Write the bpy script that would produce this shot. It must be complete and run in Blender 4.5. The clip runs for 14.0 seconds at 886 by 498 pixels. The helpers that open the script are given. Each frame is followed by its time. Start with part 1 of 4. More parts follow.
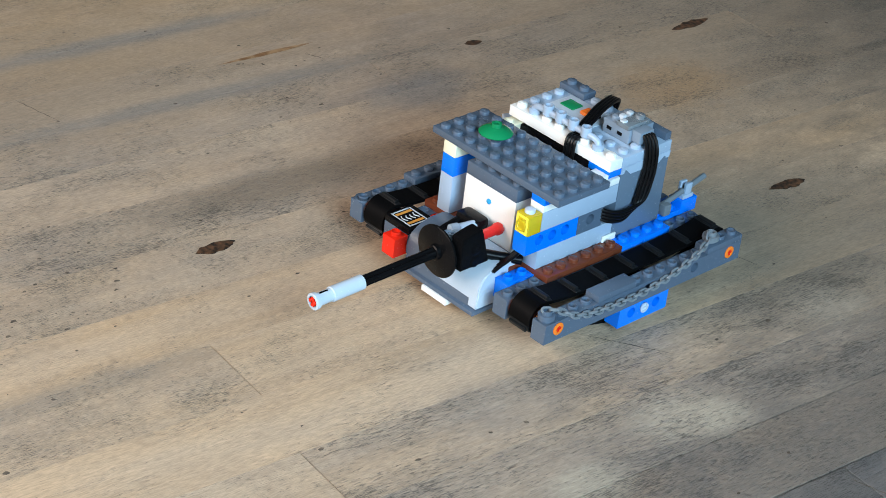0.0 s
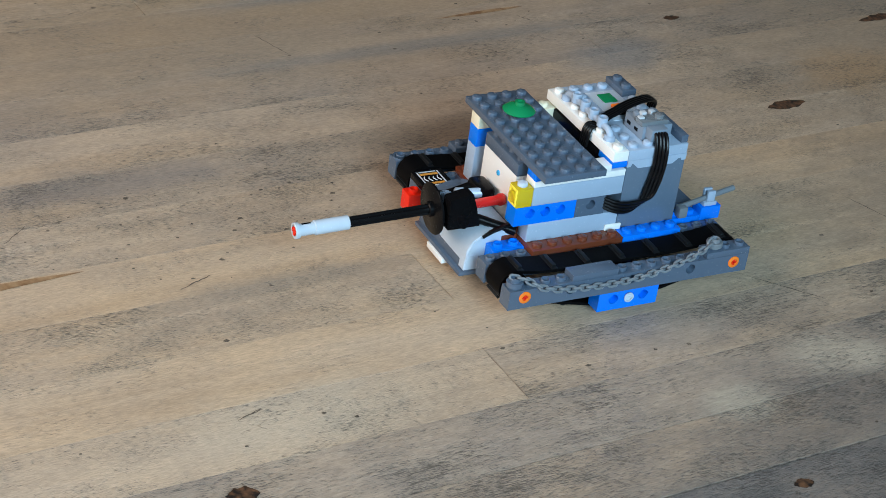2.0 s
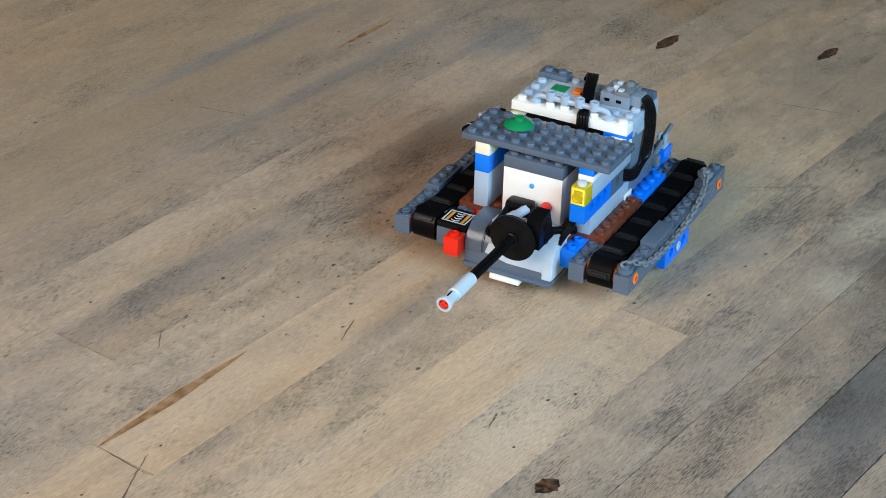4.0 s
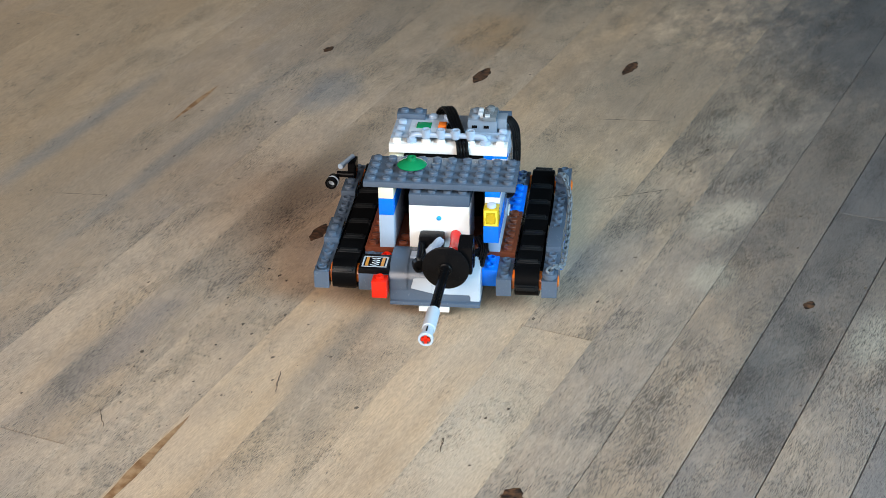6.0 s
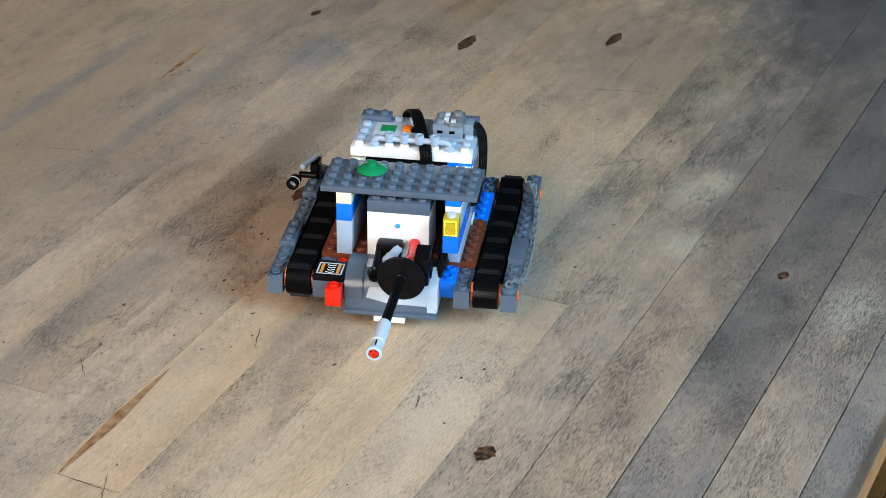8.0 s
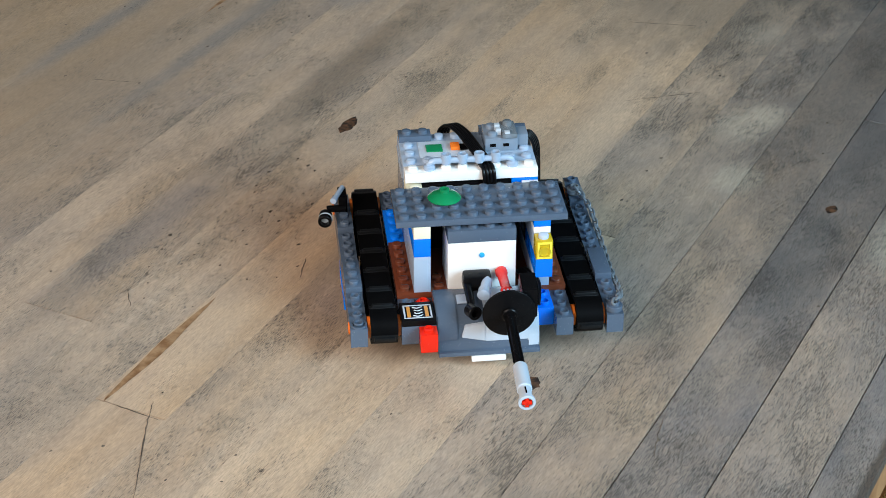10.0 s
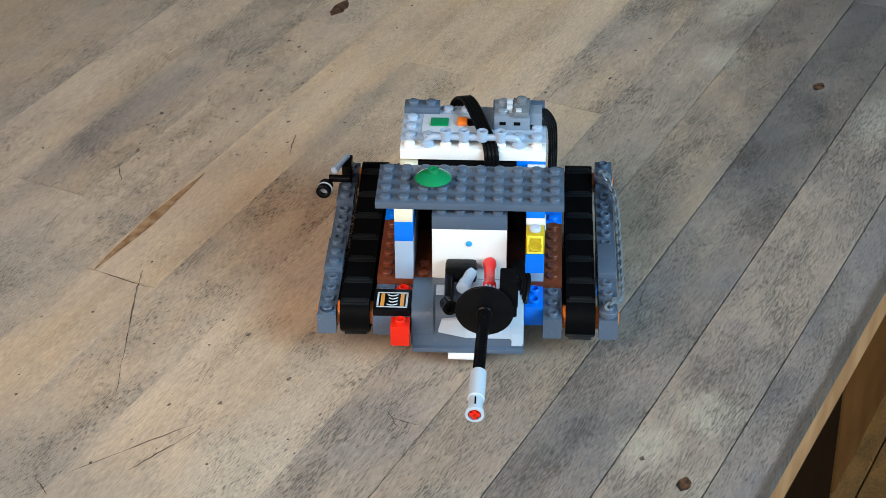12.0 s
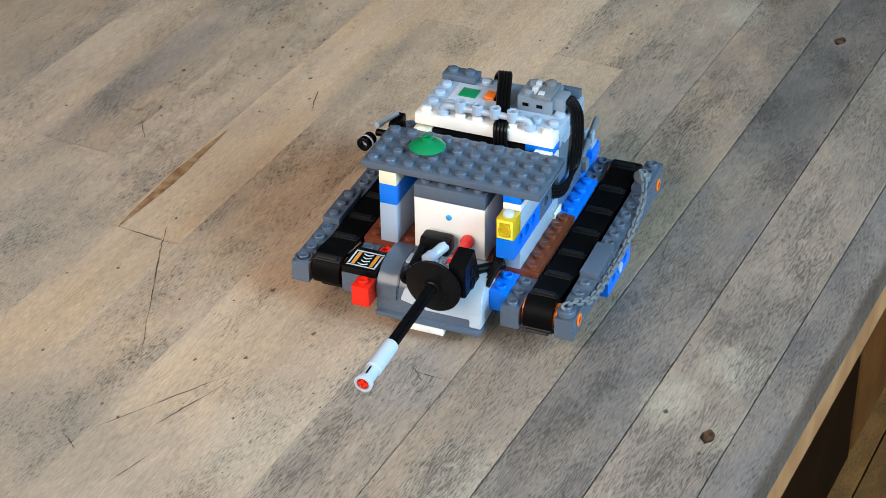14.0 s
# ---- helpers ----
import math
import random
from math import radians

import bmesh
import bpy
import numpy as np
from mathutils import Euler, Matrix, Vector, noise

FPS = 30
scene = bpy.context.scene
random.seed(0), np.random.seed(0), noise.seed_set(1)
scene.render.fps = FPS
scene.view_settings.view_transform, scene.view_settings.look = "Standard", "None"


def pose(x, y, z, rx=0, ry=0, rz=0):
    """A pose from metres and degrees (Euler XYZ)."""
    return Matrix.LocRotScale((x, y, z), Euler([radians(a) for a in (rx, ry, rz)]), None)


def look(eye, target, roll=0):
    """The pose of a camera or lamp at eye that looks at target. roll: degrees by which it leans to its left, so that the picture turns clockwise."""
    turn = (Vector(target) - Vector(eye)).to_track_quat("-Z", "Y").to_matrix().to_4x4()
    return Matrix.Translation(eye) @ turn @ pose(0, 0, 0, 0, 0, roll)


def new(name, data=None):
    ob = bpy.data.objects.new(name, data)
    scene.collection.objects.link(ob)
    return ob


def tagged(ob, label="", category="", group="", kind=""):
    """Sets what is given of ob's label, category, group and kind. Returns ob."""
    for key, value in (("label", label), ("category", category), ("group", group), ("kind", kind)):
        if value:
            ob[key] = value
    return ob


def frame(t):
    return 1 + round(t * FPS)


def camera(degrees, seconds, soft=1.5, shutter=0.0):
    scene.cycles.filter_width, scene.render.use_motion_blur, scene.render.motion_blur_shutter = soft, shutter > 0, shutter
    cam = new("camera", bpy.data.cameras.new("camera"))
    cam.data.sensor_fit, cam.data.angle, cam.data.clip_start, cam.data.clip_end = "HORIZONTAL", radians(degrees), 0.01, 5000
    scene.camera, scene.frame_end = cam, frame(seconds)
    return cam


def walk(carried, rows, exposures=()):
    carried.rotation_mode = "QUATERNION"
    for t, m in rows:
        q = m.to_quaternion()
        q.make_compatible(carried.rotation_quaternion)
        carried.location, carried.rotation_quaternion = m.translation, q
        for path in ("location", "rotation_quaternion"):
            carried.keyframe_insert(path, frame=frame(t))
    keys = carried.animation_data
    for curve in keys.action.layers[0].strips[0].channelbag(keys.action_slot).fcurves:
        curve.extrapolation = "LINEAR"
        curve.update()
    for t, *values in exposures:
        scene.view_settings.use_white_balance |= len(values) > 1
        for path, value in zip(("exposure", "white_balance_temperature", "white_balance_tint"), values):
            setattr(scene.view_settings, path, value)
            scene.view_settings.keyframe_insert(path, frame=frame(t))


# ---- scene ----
cam = camera(25.11, 14.0, soft=0.8)
walk(cam, [
    (0, pose(0.4287, -0.5647, 0.4816, 58.491, -5.820, 36.854)),
    (0.5, pose(0.4301, -0.5788, 0.4832, 58.765, -6.203, 36.937)),
    (1, pose(0.4517, -0.5793, 0.4878, 58.785, -6.127, 39.582)),
    (1.5, pose(0.4974, -0.6022, 0.4956, 58.458, -5.746, 42.363)),
    (2, pose(0.4940, -0.6446, 0.4943, 58.301, -7.026, 44.006)),
    (2.5, pose(0.4358, -0.7116, 0.5036, 58.726, -4.847, 38.667)),
    (2.7, pose(0.4018, -0.7681, 0.4855, 60.053, -5.045, 34.310)),
    (4.8, pose(0.1803, -0.9161, 0.5154, 60.250, -0.372, 14.017)),
    (5, pose(0.1639, -0.9378, 0.5176, 60.436, -0.465, 11.484)),
    (5.5, pose(0.1434, -0.9545, 0.5256, 61.041, 0.417, 8.311)),
    (6, pose(0.1437, -0.9540, 0.5260, 61.672, 0.878, 8.392)),
    (6.5, pose(0.1479, -0.9577, 0.5229, 61.939, 0.411, 8.127)),
    (7, pose(0.1512, -0.9644, 0.5237, 62.005, 0.944, 8.691)),
    (7.5, pose(0.1536, -0.9644, 0.5258, 60.806, -0.815, 8.534)),
    (8, pose(0.1476, -0.9684, 0.5266, 60.942, -0.585, 8.646)),
    (8.5, pose(0.1439, -0.9665, 0.5207, 60.660, -0.171, 9.466)),
    (8.7, pose(0.1429, -0.9659, 0.5220, 60.268, -0.225, 9.511)),
    (10.8, pose(0.1585, -0.9800, 0.5156, 59.131, 0.131, 10.402)),
    (11, pose(0.1599, -0.9842, 0.5103, 58.999, 0.205, 10.387)),
    (11.5, pose(0.1647, -0.9889, 0.5044, 58.032, 0.220, 10.452)),
    (12, pose(0.1689, -0.9898, 0.5009, 57.351, 0.303, 10.382)),
    (12.5, pose(0.1702, -0.9901, 0.4958, 56.675, 0.384, 10.220)),
    (13, pose(0.1675, -0.9921, 0.4964, 56.232, 0.516, 10.396)),
    (13.5, pose(0.1676, -0.9941, 0.5007, 55.940, 0.681, 10.639)),
    (14, pose(0.1661, -0.9942, 0.5008, 56.203, 0.716, 10.639)),
], exposures=[(0, 0.06), (1, -0.10), (1.5, -0.20), (2.5, -0.30), (5, -0.09), (6, 0.0), (7.5, -0.08), (8.5, -0.10), (11, -0.28), (12, -0.30), (12.5, -0.07), (13, -0.16), (14, -0.15)])

# the tank: seconds, x, y, heading in degrees
TANK_PATH = [
    (0, 0.0332, 0.1205, -10.73),
    (0.5, 0.0318, 0.1158, -11.86),
    (1, 0.0238, 0.0865, -13.44),
    (1.5, 0.0178, 0.0506, -13.36),
    (2, 0.0071, 0.0282, -19.77),
    (2.5, -0.0037, -0.0087, -20.10),
    (2.7, -0.0071, -0.0216, -24.55),
    (4.8, -0.0008, 0.0008, 1.37),
    (5, -0.0007, 0.0003, 1.31),
    (5.5, -0.0018, 0.0003, 1.58),
    (6, -0.0017, 0.0003, 1.55),
    (6.5, -0.0014, -0.0000, 1.40),
    (7, -0.0015, -0.0004, 1.75),
    (7.5, -0.0024, -0.0172, -1.92),
    (8, -0.0041, -0.0515, 0.34),
    (8.5, -0.0016, -0.0665, 15.25),
    (8.7, 0.0033, -0.0855, 17.46),
    (10.8, 0.0258, -0.1758, 13.55),
    (11, 0.0289, -0.1896, 12.51),
    (11.5, 0.0357, -0.2165, 14.49),
    (12, 0.0434, -0.2454, 7.64),
    (12.5, 0.0414, -0.2636, -11.15),
    (13, 0.0410, -0.2637, -11.43),
    (13.5, 0.0410, -0.2637, -11.34),
    (14, 0.0410, -0.2637, -11.30),
]

# ---- light: a closed room with daylight from two windows ----
world = bpy.data.worlds.new("world")
scene.world = world
world.use_nodes = True
wn = world.node_tree.nodes
sky = wn.new("ShaderNodeTexSky")
sky.sky_type = "NISHITA"
sky.sun_disc = False
sky.sun_elevation, sky.sun_rotation = radians(40), radians(200)
world.node_tree.links.new(sky.outputs[0], wn["Background"].inputs[0])
wn["Background"].inputs[1].default_value = 0.1


def window_light(name, m, w, h, energy, color):
    """Sky light that comes through a window's opening."""
    lamp = bpy.data.lights.new(name, "AREA")
    lamp.shape, lamp.size, lamp.size_y, lamp.energy, lamp.color = "RECTANGLE", w, h, energy, color
    ob = new(name, lamp)
    ob.matrix_world = m
    return ob


window_light("warm_window_light", look((-0.75, -1.48, 0.92), (0, -0.25, 0.05)), 1.6, 1.1, 42, (1.0, 0.85, 0.74))
window_light("cool_window_light", look((1.58, -0.95, 0.95), (0, -0.15, 0.05)), 1.0, 1.1, 77, (0.52, 0.80, 1.0))


# ---- materials ----
def nodes_of(name):
    m = bpy.data.materials.new(name)
    m.use_nodes = True
    return m, m.node_tree.nodes, m.node_tree.links, m.node_tree.nodes["Principled BSDF"]


def plastic(name, color, rough=0.22, spread=0.06, transmission=0.0, shine=0.5):
    """Moulded toy plastic: slight scuffs in gloss, faint tone drift, fine relief."""
    m, n, l, b = nodes_of(name)
    tc = n.new("ShaderNodeTexCoord")
    big = n.new("ShaderNodeTexNoise")
    big.inputs["Scale"].default_value, big.inputs["Detail"].default_value = 90, 3
    l.new(tc.outputs["Object"], big.inputs["Vector"])
    fine = n.new("ShaderNodeTexNoise")
    fine.inputs["Scale"].default_value, fine.inputs["Detail"].default_value = 900, 4
    l.new(tc.outputs["Object"], fine.inputs["Vector"])
    mix = n.new("ShaderNodeMix")
    mix.data_type = "RGBA"
    mix.inputs["A"].default_value = (*[c * (1 - spread) for c in color], 1)
    mix.inputs["B"].default_value = (*[min(1, c * (1 + spread) + 0.002) for c in color], 1)
    l.new(big.outputs["Fac"], mix.inputs["Factor"])
    l.new(mix.outputs["Result"], b.inputs["Base Color"])
    rr = n.new("ShaderNodeMapRange")
    rr.inputs["To Min"].default_value, rr.inputs["To Max"].default_value = rough - 0.08, rough + 0.12
    l.new(fine.outputs["Fac"], rr.inputs["Value"])
    l.new(rr.outputs["Result"], b.inputs["Roughness"])
    bump = n.new("ShaderNodeBump")
    bump.inputs["Strength"].default_value, bump.inputs["Distance"].default_value = 0.08, 0.0002
    l.new(big.outputs["Fac"], bump.inputs["Height"])
    l.new(bump.outputs["Normal"], b.inputs["Normal"])
    b.inputs["Transmission Weight"].default_value = transmission
    b.inputs["IOR"].default_value = 1.53
    b.inputs["Specular IOR Level"].default_value = shine
    return m


DARK = plastic("dark_grey_plastic", (0.078, 0.110, 0.158))
# dark grey again, with the cool window's light put into the colour
LIT_BOX_GREY = plastic("lit_battery_grey_plastic", (0.105, 0.145, 0.200))
LIGHT = plastic("light_grey_plastic", (0.33, 0.415, 0.53))
PALE = plastic("pale_grey_plastic", (0.47, 0.54, 0.62))
WHITE = plastic("white_plastic", (0.80, 0.80, 0.78), spread=0.03)
CREAM = plastic("aged_white_plastic", (0.78, 0.74, 0.56), spread=0.03)
BLUE = plastic("blue_plastic", (0.0, 0.165, 0.76), shine=0.3)
RED = plastic("red_plastic", (0.76, 0.020, 0.006), shine=0.3)
CORAL = plastic("pale_red_plastic", (0.62, 0.018, 0.014))
BROWN = plastic("brown_plastic", (0.135, 0.033, 0.014), rough=0.16, shine=0.5)
BLACK = plastic("black_plastic", (0.003, 0.003, 0.0035), rough=0.22, shine=0.10)
RUBBER = plastic("black_rubber", (0.0015, 0.0015, 0.0018), rough=0.45, spread=0.15, shine=0.04)
CABLE = plastic("black_cable", (0.002, 0.002, 0.0025), rough=0.3, shine=0.2)
GRIP = plastic("scuffed_rubber", (0.006, 0.007, 0.008), rough=0.4, spread=0.3, shine=0.2)
PLUG = plastic("smoky_grey_plastic", (0.185, 0.235, 0.295), rough=0.15)
CHAIN = plastic("chain_grey_plastic", (0.155, 0.178, 0.20), rough=0.3)
GREEN = plastic("green_plastic", (0.004, 0.21, 0.075), rough=0.2)
YELLOW = plastic("clear_yellow_plastic", (0.92, 0.70, 0.03), rough=0.1, transmission=0.5)
# lighter yellow that paints the bright facets of the clear lamp brick
GLINT_YELLOW = plastic("glint_yellow_plastic", (0.94, 0.76, 0.07), rough=0.12)
ORANGE = plastic("orange_plastic", (0.90, 0.20, 0.02))
SILVER = plastic("silver_plastic", (0.50, 0.55, 0.60), rough=0.2)
CLEAR = plastic("clear_plastic", (0.35, 0.40, 0.44), rough=0.08, transmission=0.6)
GOLD = plastic("orange_print", (0.62, 0.27, 0.05))


def wood(name, pale, grey, grain_dark, gloss=0.5, stains_and_shade=()):
    """Oiled stave top: warm tan worn to grey in broad patches, with long dark pores."""
    m, n, l, b = nodes_of(name)
    tc = n.new("ShaderNodeTexCoord")
    info = n.new("ShaderNodeObjectInfo")
    shift = n.new("ShaderNodeVectorMath")
    shift.operation = "SCALE"
    shift.inputs[0].default_value = (3.1, 17.0, 5.3)
    l.new(info.outputs["Random"], shift.inputs["Scale"])
    add = n.new("ShaderNodeVectorMath")
    l.new(tc.outputs["Object"], add.inputs[0])
    l.new(shift.outputs[0], add.inputs[1])

    def stretched(sx, sy, scale, detail, rough=0.6, own=True):
        mp = n.new("ShaderNodeMapping")
        mp.inputs["Scale"].default_value = (sx, sy, 1)
        l.new(add.outputs[0] if own else tc.outputs["Object"], mp.inputs["Vector"])
        t = n.new("ShaderNodeTexNoise")
        t.inputs["Scale"].default_value, t.inputs["Detail"].default_value, t.inputs["Roughness"].default_value = scale, detail, rough
        l.new(mp.outputs[0], t.inputs["Vector"])
        return t

    def ramp(src, stops):
        r = n.new("ShaderNodeValToRGB")
        while len(r.color_ramp.elements) < len(stops):
            r.color_ramp.elements.new(0.5)
        for e, (p, c) in zip(r.color_ramp.elements, stops):
            e.position, e.color = p, (c, c, c, 1) if not isinstance(c, tuple) else (*c, 1)
        l.new(src, r.inputs["Fac"])
        return r

    def mixed(fac, a, bb, mode="MIX"):
        x = n.new("ShaderNodeMix")
        x.data_type, x.blend_type = "RGBA", mode
        for sock, v in (("Factor", fac), ("A", a), ("B", bb)):
            if isinstance(v, tuple):
                x.inputs[sock].default_value = (*v, 1)
            elif isinstance(v, float):
                x.inputs[sock].default_value = v
            else:
                l.new(v, x.inputs[sock])
        return x.outputs["Result"]

    # tone of the stave: red is its wear and painted dimming, green its open pores, blue its warmth
    tone = n.new("ShaderNodeSeparateColor")
    l.new(info.outputs["Color"], tone.inputs[0])

    def math_of(op, a, bb, c=None, clamp=False):
        x = n.new("ShaderNodeMath")
        x.operation, x.use_clamp = op, clamp
        for sock, v in zip(x.inputs, (a, bb, c)):
            if isinstance(v, (int, float)):
                sock.default_value = v
            elif v is not None:
                l.new(v, sock)
        return x.outputs[0]

    patch = stretched(30, 17, 1.0, 6, 0.70)
    cloud = math_of("MULTIPLY_ADD", patch.outputs["Fac"], 0.95, -0.475)
    worn = math_of("ADD", tone.outputs["Red"], cloud, clamp=True)
    warm_pale = tuple(c * k for c, k in zip(pale, (0.90, 0.78, 0.62)))
    drift = ramp(stretched(30, 4, 1.0, 4).outputs["Fac"], [(0.40, 0.0), (0.68, 0.8)])
    wf = math_of("ADD", math_of("MULTIPLY", drift.outputs["Color"], 0.6), math_of("MULTIPLY", tone.outputs["Blue"], 0.7), clamp=True)
    col = mixed(math_of("MULTIPLY", worn, 0.86), mixed(wf, pale, warm_pale), grey)
    # long faint bands of growth along the stave
    bands = ramp(stretched(210, 5, 1.0, 3).outputs["Fac"], [(0.30, 0.93), (0.70, 1.06)])
    col = mixed(1.0, col, bands.outputs["Color"], "MULTIPLY")
    # stains and painted shade, with soft, ragged outlines
    if stains_and_shade:
        rot = n.new("ShaderNodeVectorRotate")
        rot.inputs["Angle"].default_value = radians(TURN)
        geo = n.new("ShaderNodeNewGeometry")
        l.new(geo.outputs["Position"], rot.inputs["Vector"])
        rag = stretched(60, 30, 1.0, 6, 0.7, False)
        off = math_of("MULTIPLY_ADD", rag.outputs["Fac"], 1.3, -0.65)
        for su, sv, hu, hv, tint, amount_ in stains_and_shade:
            mp = n.new("ShaderNodeMapping")
            mp.inputs["Location"].default_value = (-su / hu, -sv / hv, 0)
            mp.inputs["Scale"].default_value = (1 / hu, 1 / hv, 0)
            l.new(rot.outputs[0], mp.inputs["Vector"])
            ln = n.new("ShaderNodeVectorMath")
            ln.operation = "LENGTH"
            l.new(mp.outputs[0], ln.inputs[0])
            fall = n.new("ShaderNodeMapRange")
            fall.interpolation_type = "SMOOTHSTEP"
            fall.inputs["From Min"].default_value, fall.inputs["From Max"].default_value = 0.30, 1.35
            fall.inputs["To Min"].default_value, fall.inputs["To Max"].default_value = amount_, 0.0
            l.new(math_of("ADD", ln.outputs["Value"], off), fall.inputs["Value"])
            col = mixed(fall.outputs[0], col, tint)
    # open pores: short dark dashes, thicker where the stave is worn
    pore_area = stretched(40, 18, 1.0, 5, 0.65)
    density = math_of("ADD", math_of("MULTIPLY", tone.outputs["Green"], 0.235), math_of("MULTIPLY_ADD", pore_area.outputs["Fac"], 0.62, -0.45))
    dash = math_of("ADD", stretched(2200, 290, 1.0, 3, 0.65).outputs["Fac"], density)
    pores = ramp(dash, [(0.50, 0.0), (0.68, 1.0)])
    col = mixed(math_of("MULTIPLY", pores.outputs["Color"], 0.74), col, grain_dark)
    fine = ramp(stretched(1500, 240, 1.0, 4).outputs["Fac"], [(0.3, 0.80), (0.7, 1.19)])
    col = mixed(1.0, col, fine.outputs["Color"], "MULTIPLY")
    l.new(col, b.inputs["Base Color"])
    rr = n.new("ShaderNodeMapRange")
    rr.inputs["To Min"].default_value, rr.inputs["To Max"].default_value = gloss - 0.12, gloss + 0.18
    l.new(patch.outputs["Fac"], rr.inputs["Value"])
    l.new(rr.outputs[0], b.inputs["Roughness"])
    bump = n.new("ShaderNodeBump")
    bump.inputs["Strength"].default_value, bump.inputs["Distance"].default_value = 0.7, 0.0005
    l.new(pores.outputs["Color"], bump.inputs["Height"])
    bump.invert = True
    l.new(bump.outputs["Normal"], b.inputs["Normal"])
    return m


# soft stains, bare patches and painted shade: u, v, half width, half length, colour, strength
STAINS_AND_SHADE = (
    # first seven rows: light fading over the far and outer table, as colour
    (0.020, 0.560, 0.300, 0.180, (0.085, 0.082, 0.080), 0.80),
    (0.150, 0.400, 0.120, 0.130, (0.080, 0.083, 0.088), 0.80),
    (0.190, 0.190, 0.110, 0.230, (0.095, 0.090, 0.088), 0.62),
    (-0.270, -0.060, 0.090, 0.240, (0.270, 0.205, 0.140), 0.50),
    (-0.150, 0.400, 0.160, 0.200, (0.215, 0.160, 0.110), 0.55),
    (0.040, 0.270, 0.090, 0.110, (0.170, 0.138, 0.108), 0.60),
    (-0.380, 0.150, 0.110, 0.400, (0.33, 0.225, 0.130), 0.55),
    (0.2785, -0.150, 0.0030, 0.600, (0.075, 0.050, 0.032), 0.75),
    (-0.111, 0.310, 0.030, 0.040, (0.42, 0.255, 0.130), 0.55),
    (-0.168, 0.178, 0.020, 0.036, (0.20, 0.200, 0.205), 0.60),
    (-0.212, 0.070, 0.008, 0.150, (0.20, 0.185, 0.170), 0.60),
    (-0.288, 0.060, 0.009, 0.110, (0.20, 0.190, 0.180), 0.60),
    # next row: the tank's brown shadow, painted on the stave
    (-0.118, 0.060, 0.016, 0.100, (0.170, 0.130, 0.095), 0.60),
    (-0.120, -0.165, 0.014, 0.085, (0.205, 0.175, 0.160), 0.60),
    (-0.014, -0.110, 0.008, 0.070, (0.24, 0.205, 0.172), 0.45),
    (0.120, 0.100, 0.016, 0.024, (0.46, 0.38, 0.29), 0.65),
    (0.130, 0.118, 0.012, 0.016, (0.46, 0.38, 0.29), 0.65),
    (0.089, 0.224, 0.016, 0.022, (0.38, 0.31, 0.24), 0.60),
    (0.137, 0.036, 0.014, 0.020, (0.44, 0.37, 0.285), 0.70),
    (0.228, -0.303, 0.013, 0.020, (0.44, 0.375, 0.29), 0.80),
    (0.243, -0.268, 0.016, 0.016, (0.44, 0.375, 0.29), 0.80),
    (0.252, -0.316, 0.008, 0.012, (0.40, 0.34, 0.26), 0.65),
    (0.236, 0.008, 0.016, 0.030, (0.40, 0.345, 0.275), 0.75),
    (0.080, -0.150, 0.024, 0.060, (0.54, 0.435, 0.325), 0.60),
    (0.085, -0.390, 0.020, 0.050, (0.54, 0.435, 0.325), 0.60),
    (0.170, -0.385, 0.018, 0.028, (0.47, 0.39, 0.30), 0.70),
    (0.195, -0.040, 0.020, 0.070, (0.125, 0.115, 0.105), 0.55),
    (0.125, -0.340, 0.022, 0.030, (0.27, 0.25, 0.24), 0.35),
    # next two rows: darker towards the near left
    (0.010, -0.440, 0.070, 0.060, (0.25, 0.215, 0.180), 0.55),
    (-0.090, -0.330, 0.050, 0.080, (0.27, 0.225, 0.185), 0.40),
    (0.075, 0.040, 0.020, 0.050, (0.22, 0.20, 0.185), 0.40),
)
TURN = 16.3            # staves run 16.3 degrees clockwise off +y
OAK = wood("worn_stave_wood", (0.575, 0.432, 0.308), (0.158, 0.146, 0.148), (0.046, 0.037, 0.032), stains_and_shade=STAINS_AND_SHADE)
FLOOR_WOOD = wood("floor_wood", (0.62, 0.27, 0.080), (0.52, 0.22, 0.062), (0.10, 0.05, 0.02))


def speckled(name, a, bb, scale, rough, shine=0.5):
    m, n, l, b = nodes_of(name)
    tc = n.new("ShaderNodeTexCoord")
    t = n.new("ShaderNodeTexNoise")
    t.inputs["Scale"].default_value, t.inputs["Detail"].default_value = scale, 6
    l.new(tc.outputs["Object"], t.inputs["Vector"])
    r = n.new("ShaderNodeValToRGB")
    r.color_ramp.elements[0].position, r.color_ramp.elements[0].color = 0.38, (*a, 1)
    r.color_ramp.elements[1].position, r.color_ramp.elements[1].color = 0.66, (*bb, 1)
    l.new(t.outputs["Fac"], r.inputs["Fac"])
    l.new(r.outputs["Color"], b.inputs["Base Color"])
    b.inputs["Roughness"].default_value, b.inputs["Specular IOR Level"].default_value = rough, shine
    bump = n.new("ShaderNodeBump")
    bump.inputs["Strength"].default_value, bump.inputs["Distance"].default_value = 0.3, 0.0004
    l.new(t.outputs["Fac"], bump.inputs["Height"])
    l.new(bump.outputs["Normal"], b.inputs["Normal"])
    return m


KNOT = speckled("knot_wood", (0.010, 0.006, 0.004), (0.13, 0.060, 0.028), 330, 0.6)
STREAK = speckled("resin_streak", (0.20, 0.098, 0.042), (0.38, 0.235, 0.125), 160, 0.5)
SCRATCH = speckled("dark_scratch", (0.07, 0.050, 0.036), (0.20, 0.15, 0.11), 300, 0.7)
LIPPING = speckled("pale_lipping", (0.33, 0.140, 0.055), (0.45, 0.220, 0.095), 60, 0.55)
